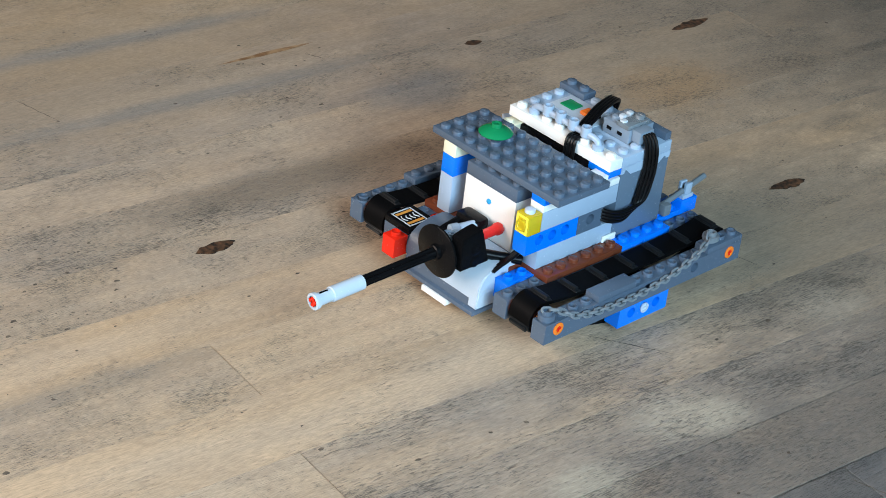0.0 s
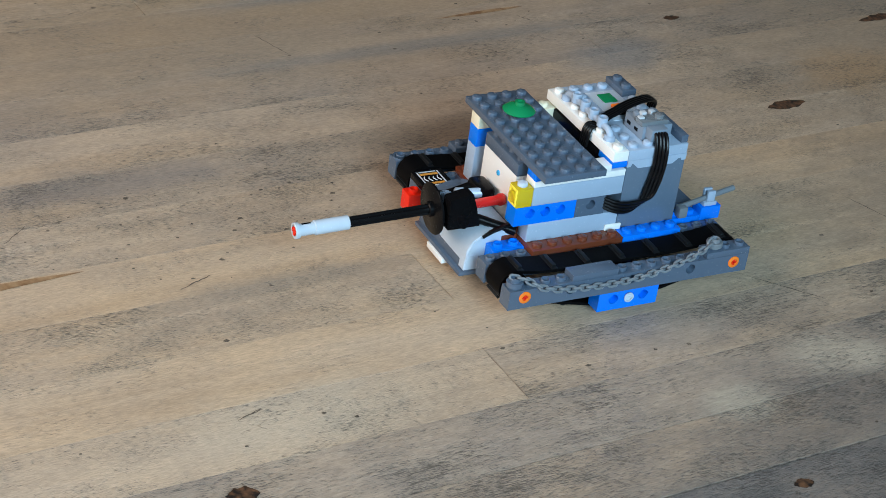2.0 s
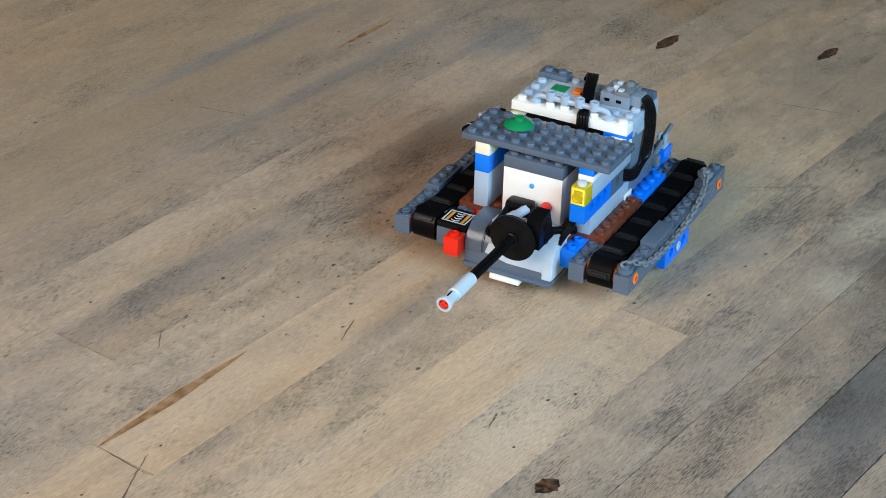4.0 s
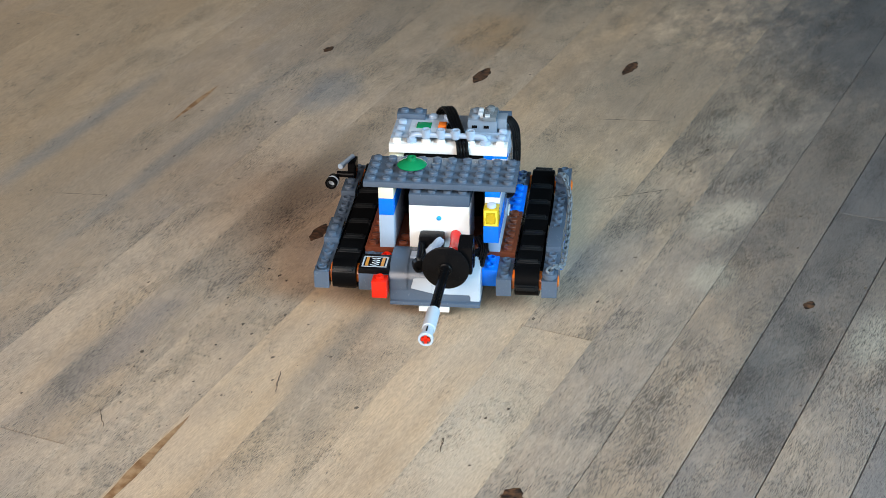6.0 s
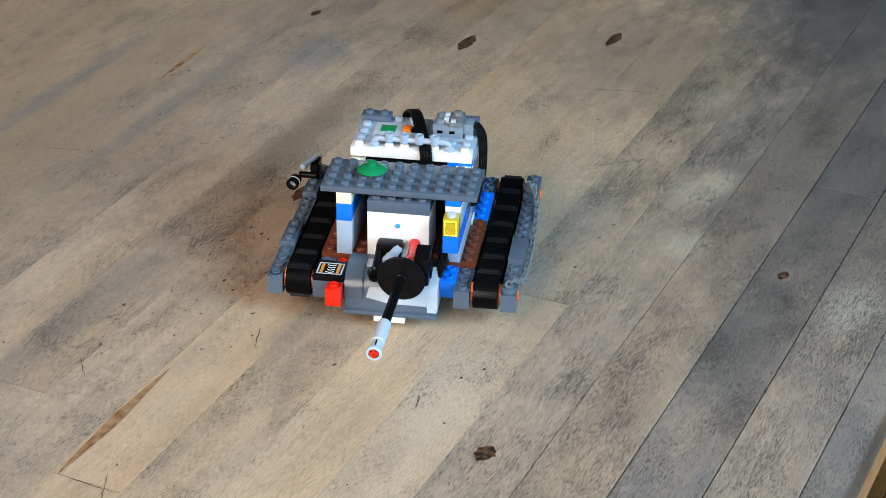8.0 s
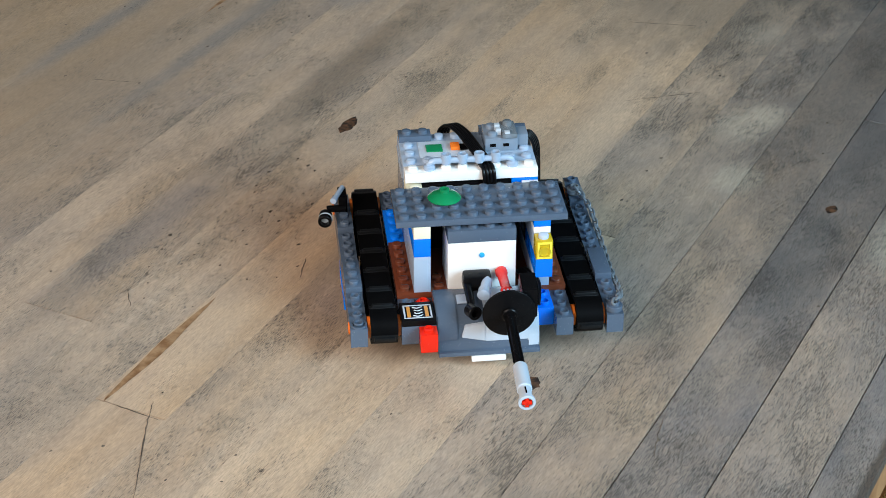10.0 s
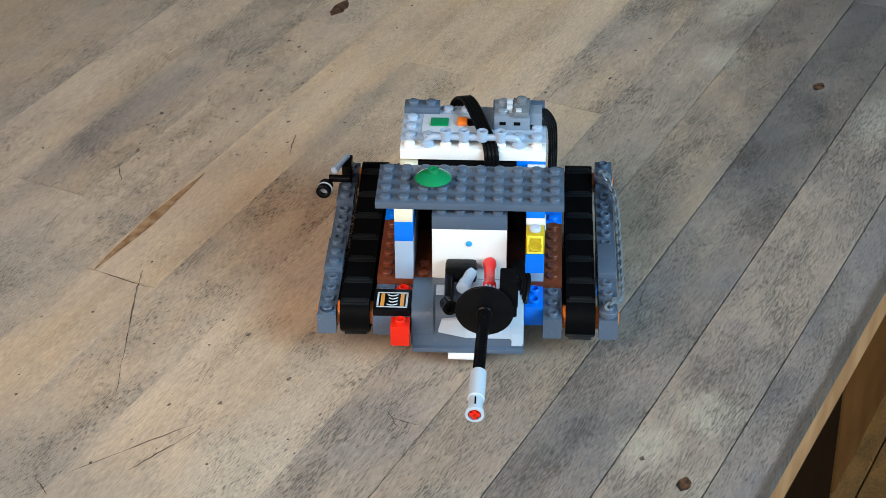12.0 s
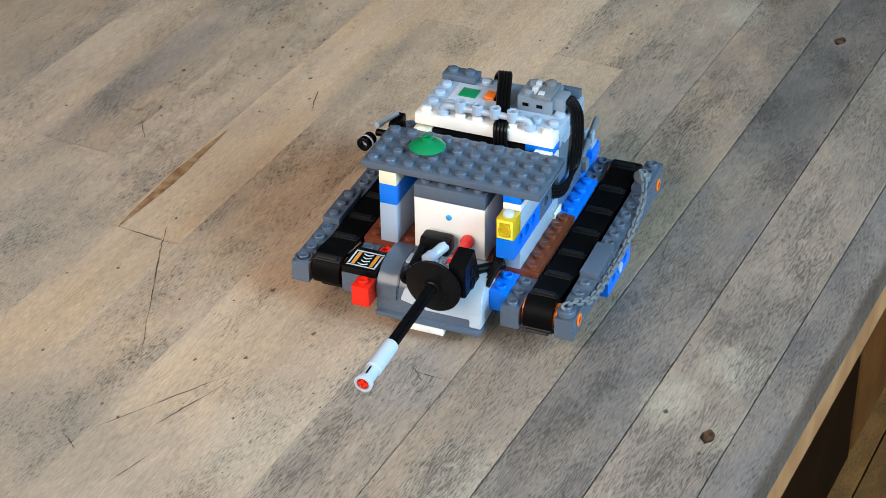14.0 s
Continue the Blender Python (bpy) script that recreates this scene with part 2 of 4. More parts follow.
# unseen walls and ceiling, kept dark so less light bounces into the shadows
PLASTER = speckled("wall_plaster", (0.12, 0.116, 0.112), (0.145, 0.141, 0.137), 4, 0.9)
CEILING = speckled("ceiling_plaster", (0.15, 0.155, 0.16), (0.18, 0.185, 0.19), 4, 0.9)
RED_WOOD = speckled("red_brown_wood", (0.20, 0.070, 0.018), (0.30, 0.11, 0.030), 22, 0.5, 0.2)
# near-black brown: the shade under the table is put into this colour
SHADE_WOOD = speckled("shade_brown_wood", (0.014, 0.0050, 0.0015), (0.026, 0.0095, 0.003), 18, 0.6, 0.12)


# ---- mesh helpers ----
def mesh_object(name, bm, material, parent=None, label="", smooth=False):
    me = bpy.data.meshes.new(name)
    bm.normal_update()
    bm.to_mesh(me)
    bm.free()
    for m in (material if isinstance(material, (list, tuple)) else [material]):
        me.materials.append(m)
    if smooth:
        me.shade_smooth()
        me.set_sharp_from_angle(angle=radians(38))
    ob = new(name, me)
    if parent:
        ob.parent = parent
    if label:
        tagged(ob, label)
    return ob


def part(name, bm, material, parent, label="", smooth=True):
    return mesh_object(name, bm, material, parent, label, smooth)


def add_box(bm, x0, x1, y0, y1, z0, z1, bevel=0.0, mat=0):
    m = Matrix.LocRotScale(((x0 + x1) / 2, (y0 + y1) / 2, (z0 + z1) / 2), None, (x1 - x0, y1 - y0, z1 - z0))
    out = bmesh.ops.create_cube(bm, size=1.0, matrix=m)
    faces = {f for v in out["verts"] for f in v.link_faces}
    for f in faces:
        f.material_index = mat
    if bevel > 0:
        edges = list({e for v in out["verts"] for e in v.link_edges})
        bmesh.ops.bevel(bm, geom=edges, offset=bevel, segments=2, profile=0.6, affect="EDGES", material=mat)


def add_tube(bm, a, b, r0, r1=None, segs=16, caps=True, mat=0):
    """A round bar from a to b."""
    a, b = Vector(a), Vector(b)
    r1 = r0 if r1 is None else r1
    q = (b - a).to_track_quat("Z", "Y").to_matrix()
    rings = []
    for p, r in ((a, r0), (b, r1)):
        rings.append([bm.verts.new(p + q @ Vector((r * math.cos(k * math.tau / segs), r * math.sin(k * math.tau / segs), 0))) for k in range(segs)])
    for k in range(segs):
        f = bm.faces.new((rings[0][k], rings[0][(k + 1) % segs], rings[1][(k + 1) % segs], rings[1][k]))
        f.material_index = mat
    if caps:
        for f in (bm.faces.new(rings[0][::-1]), bm.faces.new(rings[1])):
            f.material_index = mat


def add_lathe(bm, profile, base, axis=(0, 0, 1), segs=24, mat=0):
    """Turns (radius, height) pairs round an axis from base."""
    q = Vector(axis).to_track_quat("Z", "Y").to_matrix()
    base = Vector(base)
    rings = [[bm.verts.new(base + q @ Vector((r * math.cos(k * math.tau / segs), r * math.sin(k * math.tau / segs), h))) for k in range(segs)] for r, h in profile]
    for a, b in zip(rings, rings[1:]):
        for k in range(segs):
            bm.faces.new((a[k], a[(k + 1) % segs], b[(k + 1) % segs], b[k])).material_index = mat
    bm.faces.new(rings[0][::-1]).material_index = mat
    bm.faces.new(rings[-1]).material_index = mat


def add_path_tube(bm, pts, r, segs=10, mat=0):
    """A round cord along points."""
    pts = [Vector(p) for p in pts]
    rings, up = [], Vector((0.13, 0.07, 1)).normalized()
    for i, p in enumerate(pts):
        d = (pts[min(i + 1, len(pts) - 1)] - pts[max(i - 1, 0)]).normalized()
        s = d.cross(up)
        s = s.normalized() if s.length > 1e-4 else Vector((1, 0, 0))
        if rings and s.dot(last) < 0:
            s = -s
        last = s
        t = s.cross(d)
        rings.append([bm.verts.new(p + r * (math.cos(k * math.tau / segs) * s + math.sin(k * math.tau / segs) * t)) for k in range(segs)])
    for a, b in zip(rings, rings[1:]):
        for k in range(segs):
            bm.faces.new((a[k], a[(k + 1) % segs], b[(k + 1) % segs], b[k])).material_index = mat
    bm.faces.new(rings[0][::-1]).material_index = mat
    bm.faces.new(rings[-1]).material_index = mat
    bmesh.ops.recalc_face_normals(bm, faces=bm.faces[:])


def smooth_curve(ctrl, n=10):
    """Points of a soft curve through ctrl."""
    c = [Vector(p) for p in ctrl]
    c = [2 * c[0] - c[1]] + c + [2 * c[-1] - c[-2]]
    out = []
    for i in range(1, len(c) - 2):
        for k in range(n):
            t = k / n
            p0, p1, p2, p3 = c[i - 1:i + 3]
            out.append(0.5 * (2 * p1 + (p2 - p0) * t + (2 * p0 - 5 * p1 + 4 * p2 - p3) * t * t + (3 * p1 - p0 - 3 * p2 + p3) * t ** 3))
    return out + [c[-2]]


# ---- the room and the table ----
def uv_to_xy(u, v):
    c, s = math.cos(radians(TURN)), math.sin(radians(TURN))
    return u * c + v * s, -u * s + v * c


def room():
    floor_z, top_z, r, th = -0.75, 1.75, 2.4, 0.12
    south, east = -1.5, 1.6
    bm = bmesh.new()
    add_box(bm, -r - th, east + th, south - th, r + th, floor_z - 0.1, floor_z - 0.02)
    tagged(mesh_object("floor", bm, SHADE_WOOD), "brown timber subfloor", "floor", kind="structure")
    bm = bmesh.new()
    add_box(bm, -r - th, east + th, south - th, r + th, top_z, top_z + 0.1)
    tagged(mesh_object("ceiling", bm, CEILING), "unseen plaster ceiling, dark grey to cut bounced light", "ceiling", kind="structure")

    def wall(name, along_x, at, first, last, holes=()):
        bm = bmesh.new()
        s, cells, x = (1 if at > 0 else -1), [], first
        for lo, hi, z0, z1 in holes:
            cells += [(x, lo, floor_z, top_z), (lo, hi, floor_z, z0), (lo, hi, z1, top_z)]
            x = hi
        cells.append((x, last, floor_z, top_z))
        for a, b, c, d in cells:
            if along_x:
                add_box(bm, a, b, min(at, at + s * th), max(at, at + s * th), c, d)
            else:
                add_box(bm, min(at, at + s * th), max(at, at + s * th), a, b, c, d)
        tagged(mesh_object(name, bm, PLASTER), "unseen plastered wall, dark grey to cut bounced light", "wall", kind="structure")

    wall("wall_south", True, south, -r, east, ((-1.55, 0.05, 0.37, 1.47),))
    wall("wall_north", True, r, -r, east)
    wall("wall_east", False, east, south - th, r + th, ((-1.45, -0.45, 0.40, 1.50),))
    wall("wall_west", False, -r, south - th, r + th)


room()

EDGE_U, U_MIN, V_MIN, V_MAX, THICK = 0.2800, -0.86, -0.80, 1.30, 0.026


def table():
    top = tagged(new("tabletop"), "worn wooden tabletop of glued staves, tan and grey", "table", kind="structure")
    top.rotation_euler = (0, 0, -radians(TURN))
    # core under the staves, with the pale lipping along the open edge
    bm = bmesh.new()
    add_box(bm, U_MIN, EDGE_U - 0.001, V_MIN, V_MAX, -THICK, -0.006, 0.0015)
    part("core", bm, LIPPING, top, "pale timber lipping", smooth=False)
    for u, v in ((0.22, -0.70), (0.22, 1.2), (-0.78, -0.70), (-0.78, 1.2)):
        bm = bmesh.new()
        add_box(bm, u - 0.035, u + 0.035, v - 0.035, v + 0.035, -0.77, -THICK - 0.0005, 0.003)
        part("leg", bm, SHADE_WOOD, top)
    rng = random.Random(5)
    us = [EDGE_U, 0.2578, 0.2187, 0.1803, 0.1410, 0.1025, 0.0640, 0.0240, -0.0165, -0.0540, -0.0930, -0.1322, -0.1715, -0.2105, -0.2495, -0.2880]
    while us[-1] > U_MIN + 0.05:
        us.append(us[-1] - 0.03876)
    joints = {0: [0.60], 1: [0.57], 2: [-0.50, 0.137], 3: [0.66], 4: [-0.62, 0.58], 5: [-0.052, 0.60], 6: [-0.52, 0.50], 7: [-0.0445, 0.51],
              8: [-0.292, 0.45], 9: [0.54], 10: [-0.2395, 0.52], 11: [-0.42, 0.41], 12: [-0.36, 0.172], 13: [0.43], 14: [-0.40]}
    # wear, open pores and warmth of each length, from the near end on; far and left wear includes painted light falloff
    tones = {0: [(0.92, 0.66, 0.0)] * 2, 1: [(0.72, 0.72, 0.1)] * 2, 2: [(0.58, 0.68, 0.3), (0.86, 0.80, 0.3), (0.90, 0.8, 0.1)],
             3: [(0.55, 0.64, 0.4), (0.82, 0.7, 0.1)], 4: [(0.40, 0.58, 0.3), (0.52, 0.64, 0.2), (0.74, 0.7, 0.1)],
             5: [(0.22, 0.44, 0.15), (0.34, 0.62, 0.15), (0.66, 0.6, 0.1)], 6: [(0.12, 0.15, 0.2), (0.12, 0.24, 0.3), (0.60, 0.5, 0.2)],
             7: [(0.24, 0.50, 0.4), (0.14, 0.38, 0.4), (0.52, 0.5, 0.2)], 8: [(0.20, 0.10, 0.5), (0.18, 0.26, 0.6), (0.48, 0.5, 0.2)],
             9: [(0.30, 0.55, 0.2), (0.46, 0.45, 0.3)], 10: [(0.38, 0.52, 0.2), (0.42, 0.60, 0.4), (0.54, 0.5, 0.3)],
             11: [(0.44, 0.42, 0.3), (0.36, 0.36, 0.4), (0.54, 0.5, 0.4)], 12: [(0.62, 0.42, 0.3), (0.54, 0.40, 0.4), (0.52, 0.5, 0.3)],
             13: [(0.52, 0.2, 0.6), (0.50, 0.3, 0.3)], 14: [(0.62, 0.30, 0.4), (0.48, 0.2, 0.7)]}
    for i, (u1, u0) in enumerate(zip(us, us[1:])):
        cuts = joints.get(i) or [V_MIN + rng.uniform(0.25, 0.75), V_MIN + rng.uniform(1.0, 1.6)]
        vs = [V_MIN] + sorted(cuts) + [V_MAX]
        for k, (v0, v1) in enumerate(zip(vs, vs[1:])):
            bm = bmesh.new()
            drop = rng.uniform(0, 0.00005)
            gap = 0.00003 if i > 3 else 0.0003
            cx, cy = (u0 + u1) / 2, (v0 + v1) / 2
            add_box(bm, u0 - cx + gap, u1 - cx - gap, v0 - cy + 0.00022, v1 - cy - 0.00022, -0.006, -drop, 0.0001 if i > 3 or i == 0 else 0.0003)
            ob = part("plank", bm, OAK, top, smooth=False)
            ob.location = (cx, cy, 0)
            tone = tones[i][k] if i in tones else (rng.uniform(0.25, 0.45), rng.uniform(0.2, 0.4), rng.uniform(0.4, 0.7))
            ob.color = (*tone, 1)
    return top


TOP = table()


def blot(name, u, v, length, width, angle, material, label, rng, z=0.00016):
    """A flat mark with a ragged, tapering outline, angle in degrees off the staves."""
    bm = bmesh.new()
    n = 26
    c, s = math.cos(radians(angle)), math.sin(radians(angle))
    rim = []
    for k in range(n):
        a = k * math.tau / n
        r = 1 + rng.uniform(-0.22, 0.22)
        px = width / 2 * math.sin(a) * abs(math.sin(a)) ** 0.9 * r
        py = length / 2 * math.cos(a) * (1 + rng.uniform(-0.06, 0.06))
        rim.append(bm.verts.new((u + px * c + py * s, v - px * s + py * c, z)))
    mid = bm.verts.new((u, v, z + 0.0001))
    for k in range(n):
        bm.faces.new((mid, rim[(k + 1) % n], rim[k]))
    bmesh.ops.recalc_face_normals(bm, faces=bm.faces[:])
    for f in bm.faces:
        if f.normal.z < 0:
            f.normal_flip()
    return part(name, bm, material, TOP, label, smooth=False)


def to_uv(x, y):
    c, s = math.cos(radians(TURN)), math.sin(radians(TURN))
    return x * c - y * s, x * s + y * c


def marks():
    rng = random.Random(3)
    for x, y, length, width in ((-0.0795, 0.0215, 0.022, 0.0085), (0.0585, -0.2190, 0.014, 0.010), (-0.0166, 0.2536, 0.028, 0.010),
                                (0.0804, 0.2765, 0.025, 0.0075), (0.1497, -0.3739, 0.010, 0.0055), (-0.0549, 0.406, 0.032, 0.008),
                                (0.1940, -0.0290, 0.010, 0.006), (-0.1268, 0.2868, 0.012, 0.006)):
        u, v = to_uv(x, y)
        blot("knot", u, v, length, width, rng.uniform(-8, 8), KNOT, "dark brown oval knot in the wood", rng)
    for (xa, ya), (xb, yb), width in (((-0.1035, -0.172), (-0.1300, -0.268), 0.0052), ((-0.1870, 0.2188), (-0.2028, 0.159), 0.0036)):
        ua, va = to_uv(xa, ya)
        ub, vb = to_uv(xb, yb)
        length = math.hypot(ua - ub, va - vb)
        blot("resin_streak", (ua + ub) / 2, (va + vb) / 2, length, width, math.degrees(math.atan2(ua - ub, va - vb)), STREAK, "long orange-brown resin streak", rng)
    lines = (((0.0246, -0.4223), (0.0589, -0.3618)),
              ((0.0475, -0.4069), (0.0580, -0.3728)),
              ((0.0508, -0.4447), (0.0559, -0.4221)),
              ((0.0172, -0.3730), (-0.0190, -0.3043), (-0.0295, -0.2820)),
              ((-0.0502, -0.2921), (-0.0187, -0.2934)),
              ((0.0174, -0.4272), (0.0276, -0.4333)),
              ((0.1217, -0.3267), (0.1317, -0.3353)),
              ((0.1243, -0.3299), (0.1371, -0.3297)),
              ((-0.0233, -0.1597), (-0.0301, -0.1410)),
              ((-0.0957, -0.2055), (-0.0840, -0.2197)),
              ((0.0725, -0.1730), (0.0700, -0.1631)),
              ((0.0473, 0.0974), (0.0850, 0.1293)),
              ((0.0067, 0.2026), (0.0518, 0.2181)),
              ((0.1867, 0.1333), (0.2087, 0.1415)),
              ((0.1819, -0.1850), (0.1850, -0.2041), (0.1899, -0.2214)),
              ((-0.2519, -0.0192), (-0.2201, -0.0089)),
              ((-0.2312, 0.1455), (-0.2209, 0.1516)),
              ((0.0736, -0.1757), (0.0694, -0.1629)))
    for pts in lines:
        bm = bmesh.new()
        curve = smooth_curve([(u, v, 0.00014) for u, v in pts], 12)
        rows = []
        for k, p in enumerate(curve):
            d = (curve[min(k + 1, len(curve) - 1)] - curve[max(k - 1, 0)]).normalized()
            half = rng.uniform(0.0001, 0.00045) * math.sin(math.pi * (0.06 + 0.88 * k / (len(curve) - 1)))
            o = Vector((-d.y, d.x, 0))
            j = o * rng.uniform(-0.0003, 0.0003)
            rows.append((bm.verts.new(p + j + o * half), bm.verts.new(p + j - o * half)))
        for a, c in zip(rows, rows[1:]):
            bm.faces.new((a[0], a[1], c[1], c[0]))
        part("scratch", bm, SCRATCH, TOP, "thin dark scratch", smooth=False)
    # small specks and nicks
    bm = bmesh.new()
    fixed = [(-0.0784, -0.0722), (-0.0907, -0.0307), (-0.2136, 0.0524), (-0.2078, 0.1171), (-0.0982, -0.0840), (-0.0445, -0.3545),
             (-0.0928, -0.1528), (-0.0248, -0.1555), (0.0489, -0.1476), (0.1000, 0.0127), (0.0973, 0.3203), (0.1887, -0.1277)]
    spots = [to_uv(*p) + (rng.uniform(0.0007, 0.0013),) for p in fixed]
    spots += [(rng.uniform(-0.45, 0.27), rng.uniform(-0.45, 0.75), rng.uniform(0.0004, 0.0013)) for _ in range(150)]
    for cu, cv, spread, count in ((-0.085, -0.075, 0.030, 40), (-0.075, -0.150, 0.030, 25), (0.025, -0.390, 0.045, 30), (-0.205, 0.120, 0.030, 14)):
        spots += [(rng.gauss(cu, spread), rng.gauss(cv, spread), rng.uniform(0.0003, 0.0009)) for _ in range(count)]
    for u, v, r in spots:
        a0, n = rng.uniform(0, 6), 7
        rim = [bm.verts.new((u + r * rng.uniform(0.5, 1.1) * math.cos(a0 + k * math.tau / n), v + r * rng.uniform(0.6, 1.8) * math.sin(a0 + k * math.tau / n), 0.00016)) for k in range(n)]
        bm.faces.new(rim)
    tagged(part("specks", bm, SCRATCH, TOP, "small dark specks and nicks", smooth=False), kind="stuff")


marks()


def below_table():
    """What shows past the open edge: a dark box added for the shade, a red-brown chest and floor boards."""
    # the first box is added to stand for the darkness under the table
    for v0, v1, material, label in ((-0.50, 0.595, SHADE_WOOD, "dark box added for the shade under the table"), (0.605, 1.15, RED_WOOD, "reddish brown wooden chest under the table")):
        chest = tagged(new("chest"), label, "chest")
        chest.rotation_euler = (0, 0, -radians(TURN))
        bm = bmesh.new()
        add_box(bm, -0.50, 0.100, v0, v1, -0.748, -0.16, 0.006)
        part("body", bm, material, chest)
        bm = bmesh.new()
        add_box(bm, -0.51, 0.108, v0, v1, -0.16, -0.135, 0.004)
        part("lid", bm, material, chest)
    boards = tagged(new("floor_boards"), "honey-coloured floor boards", "floor boards", kind="structure")
    boards.rotation_euler = (0, 0, -radians(TURN))
    for k in range(32):
        bm = bmesh.new()
        add_box(bm, -1.8 + 0.12 * k, -1.8 + 0.12 * k + 0.118, -1.1, 2.0, -0.77, -0.75, 0.001)
        # cut to the room's walls
        c, s = math.cos(radians(TURN)), math.sin(radians(TURN))
        for at, out in ((1.595, (c, s)), (-1.495, (s, -c))):
            bmesh.ops.bisect_plane(bm, geom=bm.verts[:] + bm.edges[:] + bm.faces[:], plane_co=Vector((*out, 0)) * abs(at), plane_no=(*out, 0), clear_outer=True)
        if not bm.verts:
            bm.free()
            continue
        part("plank", bm, FLOOR_WOOD, boards, smooth=False)


below_table()

# ---- the toy tank: x across, y to its rear, sizes in studs (8 mm) and plates (3.2 mm) ----
S, P, Z0 = 0.008, 0.0032, 0.0012
STUD_R, STUD_H = 0.0024, 0.0017
TANK = tagged(new("toy_tank"), "toy tank of grey, blue and white building bricks with black treads", "toy tank")


def zp(n):
    return Z0 + n * P


def add_stud(bm, x, y, z, hollow=False, mat=0):
    if hollow:
        add_lathe(bm, [(STUD_R, 0), (STUD_R, STUD_H - 0.0003), (STUD_R - 0.0003, STUD_H), (0.0017, STUD_H), (0.0016, 0.0003)], (x, y, z), segs=16, mat=mat)
    else:
        add_lathe(bm, [(STUD_R, 0), (STUD_R, STUD_H - 0.0004), (STUD_R - 0.0001, STUD_H - 0.00015), (STUD_R - 0.00035, STUD_H)], (x, y, z), segs=16, mat=mat)
        # the moulded mark on the stud, a plain raised bar
        add_box(bm, x - 0.0015, x + 0.0015, y - 0.0005, y + 0.0005, z + STUD_H - 0.0001, z + STUD_H + 0.00016, mat=mat)


def brick(x0, x1, y0, y1, z0, z1, material, studs=(), hollow=False, name="brick", label="", parent=None, bevel=0.00022):
    """A brick or plate by its cells. studs: True for all, or a list of (x, y) cell centres."""
    bm = bmesh.new()
    g = 0.00006
    add_box(bm, x0 * S + g, x1 * S - g, y0 * S + g, y1 * S - g, zp(z0) + g / 2, zp(z1) - g / 2, bevel)
    if studs is True:
        studs = [(x0 + 0.5 + i, y0 + 0.5 + j) for i in range(round(x1 - x0)) for j in range(round(y1 - y0))]
    for x, y in studs:
        add_stud(bm, x * S, y * S, zp(z1) - g, hollow)
    return part(name, bm, material, parent or TANK, label)


def beam(x0, y0, n, z0, material, studs=True, name="beam", label="", holes=None):
    """A brick one stud wide along y with round cross holes; holes: those of the n - 1 places between its studs that are open."""
    bm = bmesh.new()
    g, xa, xb = 0.00006, x0 * S + 0.00006, (x0 + 1) * S - 0.00006
    ya, yb, za, zb = y0 * S + g, (y0 + n) * S - g, zp(z0), zp(z0 + 3)
    hz, hr, seg = zp(z0) + 0.0058, 0.0025, 16
    for x, flip in ((xa, False), (xb, True)):
        def quad(*pts):
            f = bm.faces.new([bm.verts.new(p) for p in (pts if not flip else pts[::-1])])
            return f
        quad((x, ya, za), (x, ya, zb), (x, (y0 + 0.5) * S, zb), (x, (y0 + 0.5) * S, za))
        quad((x, (y0 + n - 0.5) * S, za), (x, (y0 + n - 0.5) * S, zb), (x, yb, zb), (x, yb, za))
        for h in range(1, n):
            cy = (y0 + h) * S
            if holes is not None and h not in holes:
                quad((x, cy - 0.004, za), (x, cy - 0.004, zb), (x, cy + 0.004, zb), (x, cy + 0.004, za))
                continue
            outer, inner = [], []
            up, down = math.atan2(zb - hz, 0.004), math.atan2(hz - za, 0.004)
            corners = (up, math.pi - up, math.pi + down, math.tau - down)
            turns = [k * math.tau / seg for k in range(seg)]
            for corner in corners:
                near = min(range(seg), key=lambda k: abs(turns[k] - corner))
                turns[near] = corner
            for a in turns:
                c, s = math.cos(a), math.sin(a)
                m = min(0.004 / max(abs(c), 1e-9), ((zb - hz) if s > 0 else (hz - za)) / max(abs(s), 1e-9))
                outer.append(bm.verts.new((x, cy + m * c, hz + m * s)))
                inner.append(bm.verts.new((x, cy + hr * c, hz + hr * s)))
            deep = [bm.verts.new((x + (0.0008 if not flip else -0.0008), v.co.y, v.co.z)) for v in inner]
            deep2 = [bm.verts.new((x + (0.0035 if not flip else -0.0035), cy + (v.co.y - cy) * 0.85, hz + (v.co.z - hz) * 0.85)) for v in inner]
            for k in range(seg):
                j = (k + 1) % seg
                for p, q in ((outer, inner), (inner, deep), (deep, deep2)):
                    f = (p[k], q[k], q[j], p[j])
                    bm.faces.new(f if flip else f[::-1])
            bm.faces.new(deep2 if flip else deep2[::-1])
    for y in (ya, yb):
        bm.faces.new([bm.verts.new(p) for p in ((xa, y, za), (xb, y, za), (xb, y, zb), (xa, y, zb))])
    for z in (za, zb):
        bm.faces.new([bm.verts.new(p) for p in ((xa, ya, z), (xb, ya, z), (xb, yb, z), (xa, yb, z))])
    cells = [k for k in range(n)] if studs is True else studs
    for k in cells:
        add_stud(bm, (x0 + 0.5) * S, (y0 + 0.5 + k) * S, zb - g, True)
    bmesh.ops.recalc_face_normals(bm, faces=bm.faces[:])
    return part(name, bm, material, TANK, label)


def round_plate(x, y, z0, material, label="", n=1.0):
    bm = bmesh.new()
    h = n * P
    add_lathe(bm, [(0.0029, 0), (0.0029, 0.0008), (0.0039, 0.001), (0.0039, h - 0.0002), (0.0037, h)], (x * S, y * S, zp(z0)), segs=20)
    add_stud(bm, x * S, y * S, zp(z0) + h - 0.00005, True)
    return part("round_plate", bm, material, TANK, label)


OUT = 6.95            # inner face of the outer beams, in studs


